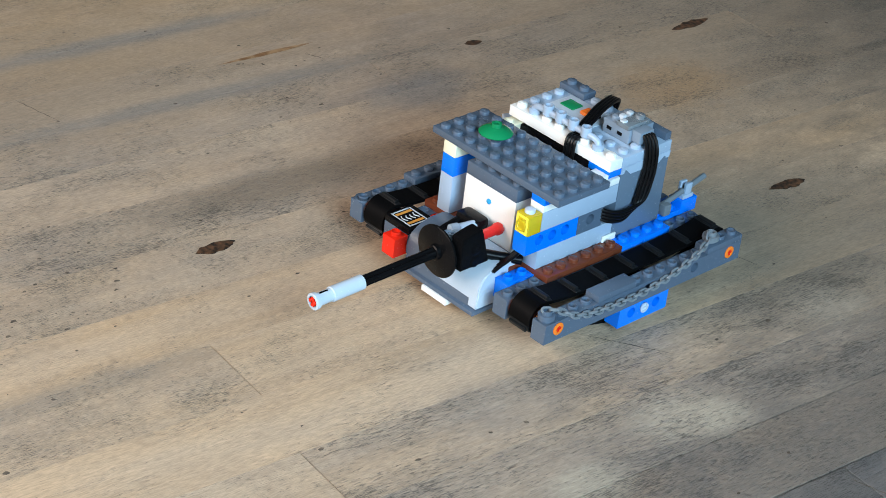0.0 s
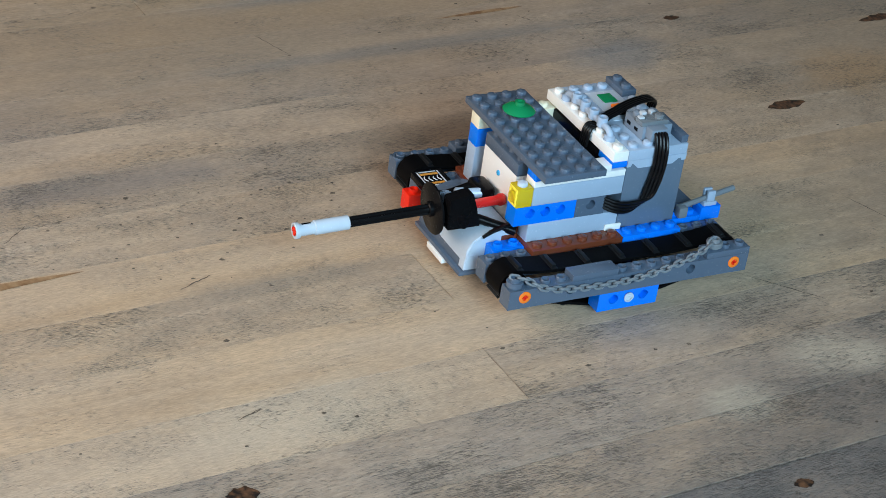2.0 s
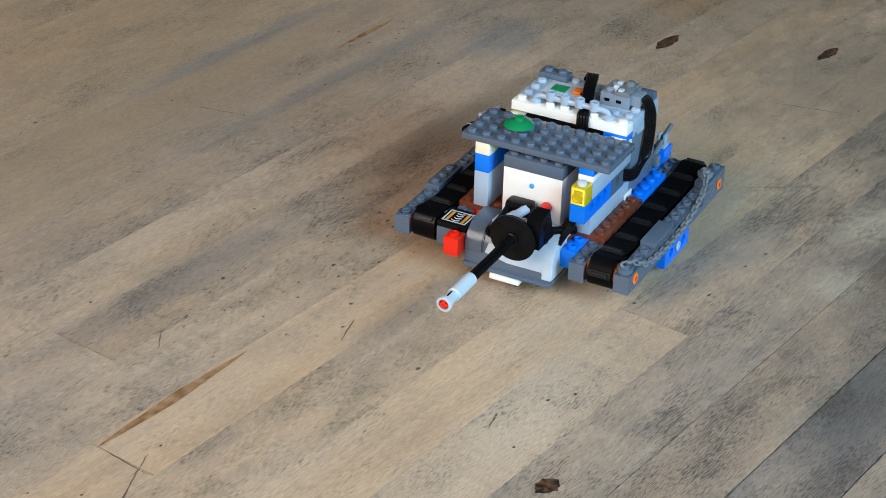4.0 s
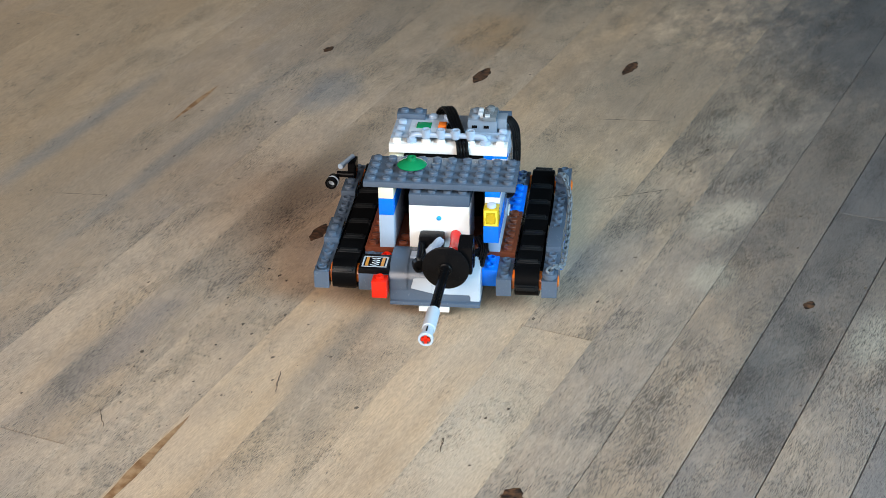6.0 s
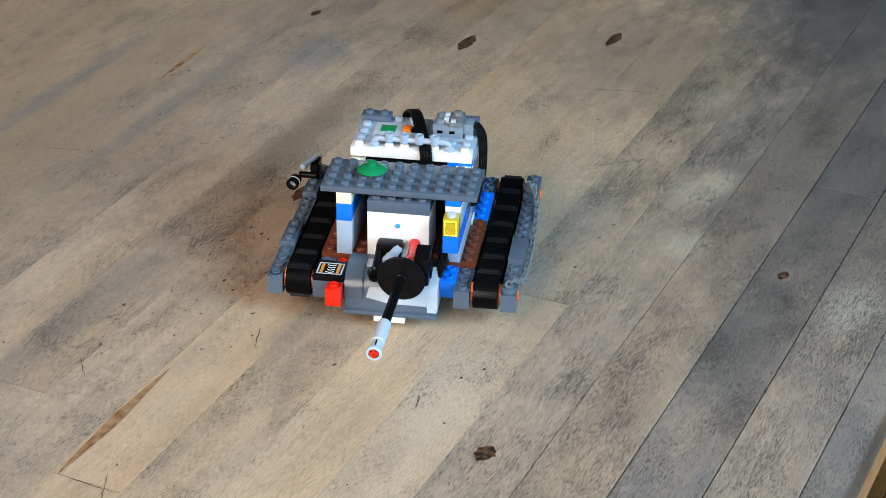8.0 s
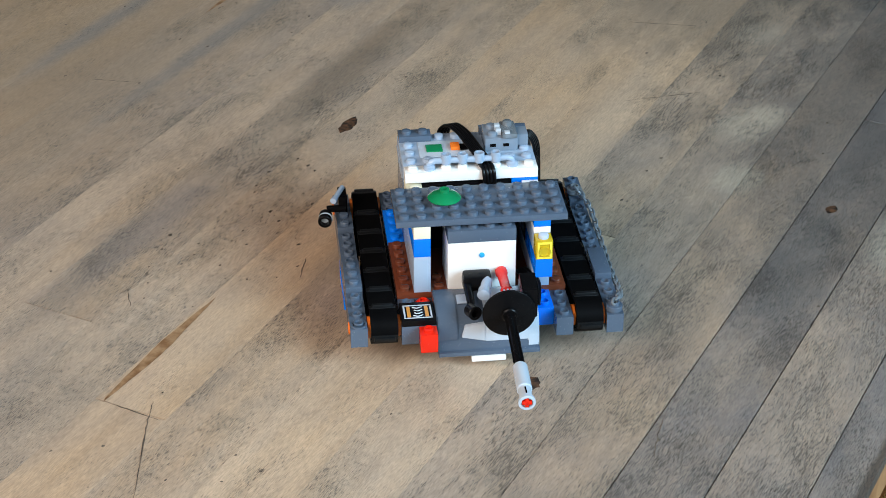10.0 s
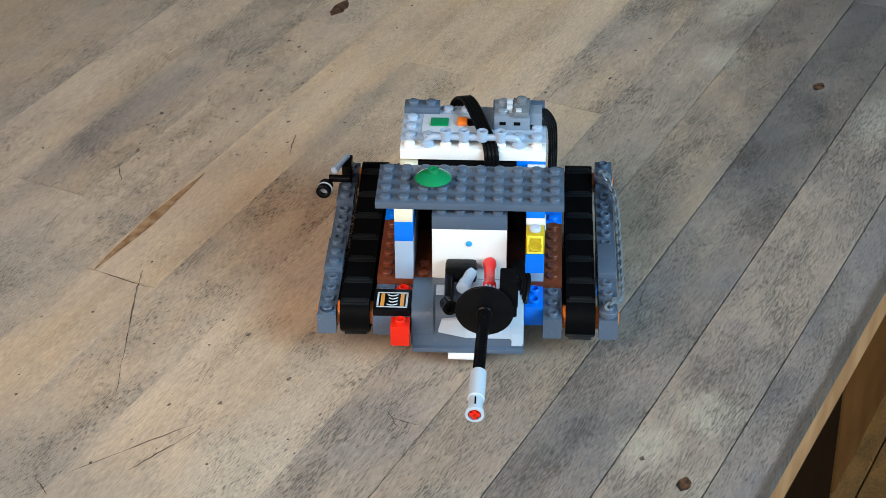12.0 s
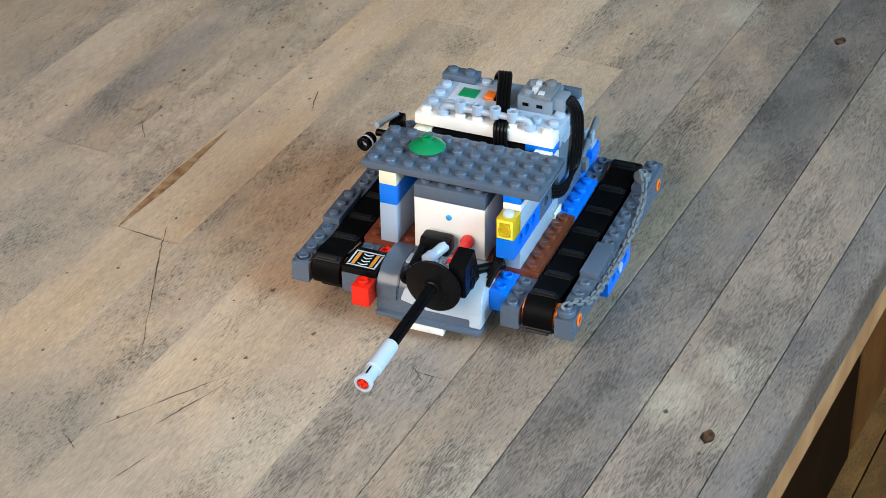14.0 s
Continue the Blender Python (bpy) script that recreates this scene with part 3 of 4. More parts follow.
def running_gear():
    for side in (-1, 1):
        xo = OUT if side > 0 else -OUT - 1
        beam(xo, -8, 16, 4, DARK, True, "side_beam", "dark grey studded beam with cross holes", (4, 8, 12))
        beam(4 if side > 0 else -5, -8, 16, 4, DARK, True, "inner_beam", "dark grey studded beam with cross holes", (4, 8, 12))
        beam(xo, -2, 4, 1, BLUE, [], "axle_block", "blue beam with cross holes")
        # axle pins with an orange end, and the idler wheels inside the treads
        for y in (-7, 7):
            bm = bmesh.new()
            face = (OUT + 1) * S * side
            hz = zp(4) + 0.0058
            add_tube(bm, (side * 4.9 * S, y * S, hz), (side * 7.0 * S, y * S, hz), 0.0023)
            add_lathe(bm, [(0.0030, 0), (0.0030, 0.0003), (0.0024, 0.0006), (0.0016, 0.0006), (0.0015, 0.0001)], (face, y * S, hz), (side, 0, 0), 20)
            for xa, xb in ((5.03, 5.19), (6.76, 6.92)):
                add_tube(bm, (side * xa * S, y * S, hz), (side * xb * S, y * S, hz), 0.0050, segs=28)
            pin = part("axle_pin", bm, ORANGE, TANK, "orange axle pin and wheel rims")
            bm = bmesh.new()
            for a, b in ((0.0014, 0.0005), (0.0005, 0.0014)):
                add_box(bm, min(face, face + side * 0.0005), max(face, face + side * 0.0005), y * S - a, y * S + a, hz - b, hz + b, 0.0001)
            part("cross_axle", bm, RED, pin, "red cross-shaped axle end")
        for y, z, r in ((-7, zp(4) + 0.0058, 0.0064), (7, zp(4) + 0.0058, 0.0064), (-1, zp(1) + 0.0058, 0.0084), (1, zp(1) + 0.0058, 0.0084)):
            bm = bmesh.new()
            a, b = (5.25, 6.75) if side > 0 else (-6.75, -5.25)
            add_tube(bm, (a * S, y * S, z), (b * S, y * S, z), r, segs=28)
            part("wheel", bm, BLACK, TANK)
    # grey axle end in the middle hole of the blue block
    bm = bmesh.new()
    hz = zp(1) + 0.0058
    add_lathe(bm, [(0.0025, 0), (0.0025, 0.0006), (0.0017, 0.0006), (0.0016, -0.0010)], (8.0 * S - 0.0002, 0, hz), (1, 0, 0), 18)
    add_box(bm, 7.9 * S, 8.0 * S + 0.0002, -0.0016, 0.0016, hz - 0.0004, hz + 0.0004)
    part("axle_end", bm, PALE, TANK, "pale grey bush with a cross axle")
    # floor pan between the inner beams
    bm = bmesh.new()
    add_box(bm, -4 * S, 4 * S, -5.0 * S, 7.5 * S, zp(4), zp(6.9), 0.0003)
    part("floor_pan", bm, DARK, TANK)


def loop_points(step=0.0005):
    """The tread's centre line in (y, z): a belt drawn tight round its four wheels."""
    circles = ((-7 * S, zp(4) + 0.0058, 0.0073), (7 * S, zp(4) + 0.0058, 0.0073), (-1 * S, 0.0103, 0.0091), (1 * S, 0.0103, 0.0091))
    pts = [(y + r * math.cos(a), z + r * math.sin(a)) for y, z, r in circles for a in (k * math.tau / 120 for k in range(120))]
    pts = sorted(set(pts))

    def half(seq):
        h = []
        for p in seq:
            while len(h) > 1 and (h[-1][0] - h[-2][0]) * (p[1] - h[-2][1]) - (h[-1][1] - h[-2][1]) * (p[0] - h[-2][0]) <= 0:
                h.pop()
            h.append(p)
        return h[:-1]
    hull = half(pts) + half(pts[::-1])
    # the upper run hangs a little between the end wheels
    fine = []
    for a, b in zip(hull, hull[1:] + hull[:1]):
        steps = max(1, int(math.hypot(b[0] - a[0], b[1] - a[1]) / 0.004))
        fine += [(a[0] + (b[0] - a[0]) * k / steps, a[1] + (b[1] - a[1]) * k / steps) for k in range(steps)]
    hull = [(y, z - (0.0030 * (1 - (y / (7 * S)) ** 4) if z > zp(4) + 0.0058 and abs(y) < 7 * S else 0)) for y, z in fine]
    hull.append(hull[0])
    out = [0.0]
    for a, b in zip(hull, hull[1:]):
        out.append(out[-1] + math.hypot(b[0] - a[0], b[1] - a[1]))
    return hull, out


HULL, ARC = loop_points()
LOOP = ARC[-1]


def on_loop(s):
    """Place and heading on the belt at the arc length s (it runs rearward below)."""
    s %= LOOP
    i = min(max(int(np.searchsorted(ARC, s, side="right")) - 1, 0), len(HULL) - 2)
    (ya, za), (yb, zb) = HULL[i], HULL[i + 1]
    t = (s - ARC[i]) / max(ARC[i + 1] - ARC[i], 1e-9)
    # heading eased over its neighbours
    (yc, zc), (yd, zd) = HULL[i - 1 if i else len(HULL) - 2], HULL[i + 2 if i + 2 < len(HULL) else 1]
    return ya + (yb - ya) * t, za + (zb - za) * t, math.atan2(zd - zc, yd - yc)


CLEATS = 15
# where the belts stand and slip: seconds, left, right
SLIP = ((0, 0.0054, 0.0033), (2.7, 0.0054, 0.0128), (7, 0.0054, 0.0128), (10.8, 0.0008, 0.0066), (11.5, 0.0008, 0.0066), (12.5, -0.0014, 0.0102), (14, -0.0014, 0.0102))
TREADS = []


def treads():
    for side in (-1, 1):
        bm = bmesh.new()
        a, b = (5.20, 6.76) if side > 0 else (-6.76, -5.20)
        rows = []
        for y, z in HULL[:-1]:
            rows.append((y, z))
        n = len(rows)
        ring = []
        for k, (y, z) in enumerate(rows):
            yp, zpv = rows[k - 1]
            yn, zn = rows[(k + 1) % n]
            d = math.hypot(yn - yp, zn - zpv)
            ny, nz = (zn - zpv) / d, -(yn - yp) / d
            h = 0.0007
            ring.append([bm.verts.new((x * S, y + o * ny * h, z + o * nz * h)) for x, o in ((a, -1), (b, -1), (b, 1), (a, 1))])
        for k in range(n):
            p, q = ring[k], ring[(k + 1) % n]
            for c in range(4):
                bm.faces.new((p[c], p[(c + 1) % 4], q[(c + 1) % 4], q[c]))
        bmesh.ops.recalc_face_normals(bm, faces=bm.faces[:])
        part("tread", bm, RUBBER, TANK, "black rubber tread")
        # raised grip bars that travel round with the belt
        bm = bmesh.new()
        w = (b - a) * S / 2 - 0.0002
        add_box(bm, -w, w, -0.0017, 0.0017, -0.0005, 0.0011, 0.0004)
        add_box(bm, -w + 0.0012, w - 0.0012, -0.0011, 0.0011, 0.0008, 0.0023, 0.0004)
        first = part("grip_bar", bm, GRIP, TANK)
        bars = [first]
        for k in range(CLEATS - 1):
            c = new("grip_bar", first.data)
            c.parent = TANK
            bars.append(c)
        TREADS.append((side, (a + b) / 2 * S, bars))


running_gear()
treads()


def hull():
    # brown deck, studs where it lies open
    open_studs = [(s * 4.5, y + 0.5) for s in (-1, 1) for y in range(-5, 1)] + [(-2.5, -4.5), (-2.5, -3.5), (2.5, -4.5)]
    brick(-5, 5, -5, 1, 7, 8, BROWN, open_studs, name="deck_plate", label="reddish brown studded plate")
    brick(-3, 3, -6, -5, 7, 8, BROWN, True, name="deck_plate", label="reddish brown studded plate")
    for s in (-1, 1):
        x = 4 if s > 0 else -5
        brick(x, x + 1, 1, 5, 7, 8, BLUE, True, name="plate", label="blue studded plate")
        brick(x - s, x + 1 - s, 1, 7, 7, 8, BLUE, [(x + 0.5 - s, 5.5), (x + 0.5 - s, 6.5)], name="plate", label="blue studded plate")
    brick(-3, 3, 1, 7, 7, 9, DARK, name="rear_deck")
    brick(4.0, 4.12, 0.2, 1.3, 8, 9, WHITE, name="plate")
    # left wall: grey, blue, aged white
    brick(-4, -3, -5, 1, 8, 14, LIGHT)
    brick(-4, -3, -5, 1, 14, 17, BLUE, label="blue brick")
    brick(-4, -3, -5, 0.9, 17, 19, CREAM, [(-3.5, -0.5)], label="yellowed white brick")
    # right wall
    brick(3, 4, -5, 1, 8, 11, LIGHT)
    beam(3, -6, 4, 11, BLUE, [], "brick", "blue brick with cross holes")
    beam(3, -2, 2, 11, DARK, [], "brick", "dark grey brick with a cross hole")
    brick(3, 4, -5, 1, 14, 17, LIGHT)
    brick(3, 4, -6, -5, 14, 17, YELLOW, name="lamp_brick", label="clear yellow lamp brick")
    bm = bmesh.new()
    add_lathe(bm, [(0.0028, 0), (0.0028, 0.0012), (0.0022, 0.0013), (0.0019, 0.0007)], (3.5 * S, -6 * S + 0.0002, zp(15.4)), (0, -1, 0), 20)
    part("lamp_ring", bm, YELLOW, TANK)
    # raised bars added to imitate glints in the clear brick
    bm = bmesh.new()
    y = -6 * S - 0.0001
    for xa, xb, za, zb in ((3.08, 3.92, 14.15, 14.45), (3.08, 3.92, 16.55, 16.85), (3.08, 3.2, 14.45, 16.55), (3.8, 3.92, 14.45, 16.55)):
        add_box(bm, xa * S, xb * S, y - 0.0004, y + 0.0002, zp(za), zp(zb), 0.0001)
    part("lamp_glints", bm, GLINT_YELLOW, TANK, "pale yellow bars added as glints on the lamp brick")
    bm = bmesh.new()
    add_stud(bm, 3.5 * S, -5.5 * S, zp(17))
    part("stud", bm, PALE, TANK)
    brick(3, 4, -5, 1, 17, 18.0, WHITE, name="plate", label="white plate")
    brick(3, 4, -5, -4, 18, 19, BLUE, name="plate", label="blue plate")
    brick(3, 4, -4, 0, 18, 19, WHITE, name="plate", label="white plate")
    # white front block with its dark grey cap
    brick(-2, 2, -5, -2, 8, 16, WHITE, name="front_block", label="plain white front block")
    brick(-2, 2, -5, -2, 16, 18, DARK, [(x + 0.5, -4.5) for x in range(-2, 2)], name="brick", label="dark grey brick")
    bm = bmesh.new()
    add_lathe(bm, [(0.0013, -0.0003), (0.0013, 0.0004), (0.0009, 0.0006)], (-0.02 * S, -5 * S, zp(13.85)), (0, -1, 0), 16)
    part("pin_end", bm, plastic("sky_blue_plastic", (0.03, 0.36, 0.72)), TANK, "light blue pin end")
    # back of the cab, black
    brick(-3, 2.4, 0, 1, 8, 19, BLACK, name="cab_back")
    # roof
    brick(-5, 5, -5, -1, 19, 20, DARK, True, name="roof_plate", label="dark grey studded roof plate")
    # dish on the roof
    bm = bmesh.new()
    z = zp(20) + 0.0017
    add_lathe(bm, [(0.0028, 0.0), (0.0030, 0.0012), (0.0077, 0.0014), (0.0079, 0.0018), (0.0070, 0.0027), (0.0052, 0.0037), (0.0030, 0.0044), (0.0024, 0.0045), (0.0024, 0.0061), (0.0021, 0.0062), (0.0013, 0.0062), (0.0012, 0.005)], (-2 * S, -3.05 * S, z), segs=36)
    part("dish", bm, GREEN, TANK, "glossy green dish")
    bm = bmesh.new()
    add_lathe(bm, [(0.0039, 0), (0.0039, 0.0016)], (-2 * S, -3.05 * S, zp(20) + 0.0001), segs=20)
    part("dish_foot", bm, DARK, TANK)


hull()


def battery_box():
    bm = bmesh.new()
    add_box(bm, -4 * S, 4 * S, 1.02 * S, 5 * S, zp(8), zp(19.4), 0.0006)
    box = part("battery_box", bm, LIT_BOX_GREY, TANK, "dark grey battery box with a light grey top")
    # light cap with its stepped lower rim
    bm = bmesh.new()
    add_box(bm, -4.02 * S, 4.02 * S, 1.0 * S, 5.02 * S, zp(19.3), zp(21), 0.0004)
    for y0, y1 in ((1.0, 1.45), (4.55, 5.02)):
        for k in range(4):
            add_box(bm, -4.02 * S, 4.02 * S, (y0 if y0 > 2 else 1.0) * S + (k * 0.0005 if y0 > 2 else 0), y1 * S - (0 if y0 > 2 else k * 0.0005), zp(19.3 - 0.25 * (k + 1)), zp(19.3 - 0.25 * k) + 0.00002)
    for x, y in [(-3.5, 1.5), (-3.5, 2.5), (-3.5, 3.5), (-1.5, 4.5), (-0.5, 4.5), (3.5, 1.5), (2.5, 1.5), (1.5, 1.5), (3.5, 2.5), (-2.5, 1.5)]:
        add_stud(bm, x * S, y * S, zp(21) - 0.00005)
    # aprons of the cap on the two ends
    for x0, x1 in ((4.0, 4.06), (-4.06, -4.0)):
        shape = ((1.0, 19.4), (1.0, 18.9), (1.35, 18.9), (1.75, 18.0), (4.1, 18.0), (4.45, 18.7), (5.0, 18.9), (5.0, 19.4))
        ends = [[bm.verts.new((x * S, y * S, zp(z))) for y, z in shape] for x in (x0, x1)]
        for k in range(8):
            bm.faces.new((ends[0][k], ends[0][(k + 1) % 8], ends[1][(k + 1) % 8], ends[1][k]))
        made = [bm.faces.new(ends[0][::-1]), bm.faces.new(ends[1])]
        bmesh.ops.recalc_face_normals(bm, faces=list({f for v in ends[0] for f in v.link_faces} | set(made)))
    cap = part("cap", bm, LIGHT, box, "light grey studded cap")
    bm = bmesh.new()
    add_box(bm, 1.0 * S, 3.9 * S, 4.55 * S, 5.0 * S, zp(21), zp(22.2), 0.0003)
    part("rim", bm, DARK, box)
    bm = bmesh.new()
    add_box(bm, -2.9 * S, 0.6 * S, 1.95 * S, 3.95 * S, zp(21), zp(21) + 0.0004, 0.0002)
    part("panel", bm, PALE, box)
    bm = bmesh.new()
    add_box(bm, -2.45 * S, -1.45 * S, 2.5 * S, 3.4 * S, zp(21) + 0.0004, zp(21) + 0.0011, 0.0003)
    part("button", bm, GREEN, box, "green button")
    bm = bmesh.new()
    add_box(bm, -0.95 * S, -0.4 * S, 2.6 * S, 3.3 * S, zp(21) + 0.0004, zp(21) + 0.0022, 0.0004)
    part("switch", bm, ORANGE, box, "orange slide switch")
    bm = bmesh.new()
    add_box(bm, -0.38 * S, 0.1 * S, 2.6 * S, 3.3 * S, zp(21) + 0.0004, zp(21) + 0.0012, 0.0003)
    part("switch_slot", bm, BLACK, box)
    brick(-4, -2, 4, 5, 21, 22, DARK, True, name="plate", label="dark grey two-stud plate")
    # white strip and the pipe that stands on it
    brick(-4, 4, 0, 1, 19.4, 21, WHITE, [(-3.5, 0.5), (-1.5, 0.5), (-0.5, 0.5), (1.5, 0.5), (3.5, 0.5)], name="white_strip", label="white studded plate")
    brick(2.4, 4, 0, 1, 18.4, 19.4, BLUE, name="plate", label="blue plate")
    bm = bmesh.new()
    z1 = zp(22.35)
    path = [(-2.5, zp(21)), (-2.5, zp(21.8)), (-2.42, zp(22.15)), (-2.15, z1), (-1.5, z1), (1.5, z1), (2.15, z1), (2.42, zp(22.15)), (2.5, zp(21.8)), (2.5, zp(21))]
    add_path_tube(bm, [(x * S, 0.5 * S, z) for x, z in path], 0.0016, 12)
    for x in (-1.5, -0.5, 0.5, 1.5):
        add_lathe(bm, [(0.0020, -0.0018), (0.0025, -0.0012), (0.0025, 0.0032), (0.0023, 0.0034), (0.0016, 0.0034), (0.0015, 0.001)], (x * S, 0.5 * S, z1), segs=18)
    for x in (-2.5, 2.5):
        add_lathe(bm, [(0.0028, 0), (0.0028, 0.0018), (0.0020, 0.0024)], (x * S, 0.5 * S, zp(21)), segs=18)
    part("pipe", bm, LIGHT, TANK, "light grey pipe with four open studs")


battery_box()


def ribbon(ctrl, across, parent, label, wires=4, r=0.00086):
    """A flat cable of fused round wires along ctrl; across: the direction of its width at each control point."""
    mid = smooth_curve(ctrl, 8)
    side = smooth_curve(across, 8)
    bm = bmesh.new()
    for w in range(wires):
        o = (w - (wires - 1) / 2) * r * 1.9
        add_path_tube(bm, [p + s.normalized() * o for p, s in zip(mid, side)], r, 8)
    return part("ribbon_cable", bm, CABLE, parent, label)


def wiring():
    plug = brick(1.1, 3.1, 2.3, 4.3, 21, 23.2, PLUG, [(1.6, 3.8), (1.6, 2.8)], name="plug", label="grey power plug")
    bm = bmesh.new()
    add_box(bm, 2.15 * S, 3.05 * S, 2.2 * S, 4.0 * S, zp(23.2), zp(23.9), 0.0003)
    add_stud(bm, 2.6 * S, 3.6 * S, zp(23.9))
    part("plug_cap", bm, CLEAR, plug, "clear plug cap")
    for x, y in ((1.95, 2.9), (1.95, 3.5), (2.45, 2.45)):
        bm = bmesh.new()
        add_box(bm, (x - 0.16) * S, (x + 0.16) * S, (y - 0.16) * S, (y + 0.16) * S, zp(23.15), zp(24.15), 0.0002)
        part("contact", bm, SILVER, plug, "shiny silver contact")
    bm = bmesh.new()
    add_box(bm, 3.05 * S, 3.75 * S, 2.5 * S, 3.6 * S, zp(21.6), zp(23.4), 0.0004)
    part("cable_grip", bm, PLUG, plug)
    for x in (1.4, 2.2):
        bm = bmesh.new()
        add_box(bm, x * S, (x + 0.35) * S, 2.295 * S - 0.0001, 2.295 * S + 0.0004, zp(21.8), zp(22.3))
        part("plug_slot", bm, BLACK, plug)
    # cable that drops outside the box and runs forward into the cab
    pts = [(3.5, 3.05, 22.6), (3.9, 3.05, 22.8), (4.3, 3.0, 21.0), (4.4, 2.95, 18.0), (4.4, 2.75, 15.2), (4.4, 2.4, 12.9), (4.35, 1.5, 12.0), (4.25, 0.6, 12.2), (3.9, -0.1, 12.8), (3.3, -0.6, 13.2)]
    acr = [(0.1, 1, 0), (0.3, 1, 0), (0.5, 0.87, 0), (0.5, 0.87, 0), (0.5, 0.87, 0), (0.3, 0.8, 0.5), (0.1, 0.2, 1), (0, 0, 1), (0, 0, 1), (0, 0, 1)]
    ribbon([(x * S, y * S, zp(z)) for x, y, z in pts], acr, TANK, "black four-wire ribbon cable")
    # cable that arches over the box and dives behind the roof
    pts = [(-1.0, 5.35, 17.5), (-1.1, 5.6, 20.0), (-0.95, 5.55, 21.3), (-0.6, 5.0, 22.4), (-0.2, 3.9, 22.8), (0.1, 2.9, 22.7), (0.4, 2.0, 22.3), (0.65, 1.25, 22.0), (0.85, 0.6, 21.35), (0.95, 0.1, 21.4), (1.02, -0.15, 20.6), (1.08, -0.25, 18.5)]
    acr = [(1, 0, 0.1)] * len(pts)
    ribbon([(x * S, y * S, zp(z)) for x, y, z in pts], acr, TANK, "black four-wire ribbon cable")
    # cable from the motor into the cab
    pts = [(2.8, -7.2, 8.0), (2.9, -6.7, 8.8), (3.0, -6.1, 9.5), (2.95, -5.5, 9.8), (2.75, -4.8, 9.6), (2.5, -3.8, 9.2)]
    acr = [(0.85, -0.25, 0.45)] * len(pts)
    ribbon([(x * S, y * S, zp(z)) for x, y, z in pts], acr, TANK, "black four-wire ribbon cable", r=0.0008)


wiring()


def front_motor():
    """The motor lies across the bow: dark casing, light cover, round gearbox end."""
    prof = [(-8.15, 2.5), (-8.22, 3.2), (-8.05, 4.2), (-8.0, 6.0), (-7.7, 7.4), (-7.2, 8.3), (-6.5, 8.8), (-5.6, 8.8), (-5.05, 8.4), (-5.05, 2.5)]

    def extruded(x0, x1, grow, material, name, sel=None, label="", parent=None):
        bm = bmesh.new()
        pr = [((y - grow * 0.25) * S if y < -6 else y * S, zp(z) + grow * 0.0008) for y, z in (sel or prof)]
        a = [bm.verts.new((x0 * S, y, z)) for y, z in pr]
        b = [bm.verts.new((x1 * S, y, z)) for y, z in pr]
        for k in range(len(pr)):
            j = (k + 1) % len(pr)
            bm.faces.new((a[k], a[j], b[j], b[k]))
        bm.faces.new(a[::-1])
        bm.faces.new(b)
        bmesh.ops.recalc_face_normals(bm, faces=bm.faces[:])
        edges = [e for e in bm.edges if e.calc_face_angle(0) > 0.6]
        bmesh.ops.bevel(bm, geom=edges, offset=0.0005, segments=2, affect="EDGES")
        return part(name, bm, material, parent or TANK, label)

    motor = extruded(-2.95, 2.95, 0, DARK, "motor", label="dark grey motor casing with a pale cover")
    cover = [(-8.10, 3.9), (-8.06, 4.6), (-8.03, 6.0), (-7.73, 7.45), (-7.22, 8.36), (-6.5, 8.86), (-5.6, 8.86), (-5.2, 8.5), (-5.2, 4.0)]
    extruded(-0.2, 2.97, 0.3, PALE, "cover", cover, "pale grey cover", motor)
    foot = [(-8.14, 2.8), (-8.08, 4.6), (-7.9, 5.4), (-5.6, 5.4), (-5.6, 2.8)]
    extruded(2.30, 2.99, 0.3, PALE, "cover_foot", foot, "", motor)
    bm = bmesh.new()
    front = [(-0.15, 4.1), (-1.55, 4.9), (-1.35, 6.6), (-0.15, 6.9)]
    rows = [[bm.verts.new((x * S, y * S - 0.0006, zp(z))) for x, z in front] for y in (-8.12, -7.6)]
    for v in rows[0] + rows[1]:
        if v.co.z > zp(6):
            v.co.y += 0.0011
    for k in range(4):
        bm.faces.new((rows[0][k], rows[0][(k + 1) % 4], rows[1][(k + 1) % 4], rows[1][k]))
    bm.faces.new(rows[0][::-1])
    bm.faces.new(rows[1])
    bmesh.ops.recalc_face_normals(bm, faces=bm.faces[:])
    bmesh.ops.bevel(bm, geom=bm.edges[:], offset=0.0003, segments=2, affect="EDGES")
    part("cover_wedge", bm, PALE, motor)
    collar = [(-8.12, 4.4), (-8.10, 6.0), (-7.80, 7.5), (-7.25, 8.4), (-6.5, 8.95), (-5.6, 8.95), (-5.1, 8.5), (-5.1, 4.4)]
    extruded(-2.97, -1.75, 0.15, DARK, "collar", collar, "", motor)
    bm = bmesh.new()
    add_box(bm, -1.7 * S, -0.9 * S, -7.0 * S, -6.2 * S, zp(8.8), zp(9.2), 0.0003)
    part("stud_block", bm, LIGHT, motor)
    # lip under the motor and the white skid plate
    bm = bmesh.new()
    add_box(bm, -2.9 * S, 3.0 * S, -8.45 * S, -5.0 * S, zp(2.1), zp(2.75), 0.0003)
    part("lip", bm, DARK, motor)
    brick(-1.0, 1.0, -8.55, -6.6, 1.2, 2.05, WHITE, name="skid_plate", label="white smooth plate")
    # red block, printed tile, small round plates
    brick(-4, -3, -9, -8, 4, 7, RED, True, True, name="red_brick", label="bright red one-stud brick")
    brick(-4, -3, -8, -6, 4, 7, DARK)
    tile = brick(-5, -3, -8, -6, 7, 8, BLACK, name="printed_tile", label="black tile printed with a grille and orange bars")
    z = zp(8)
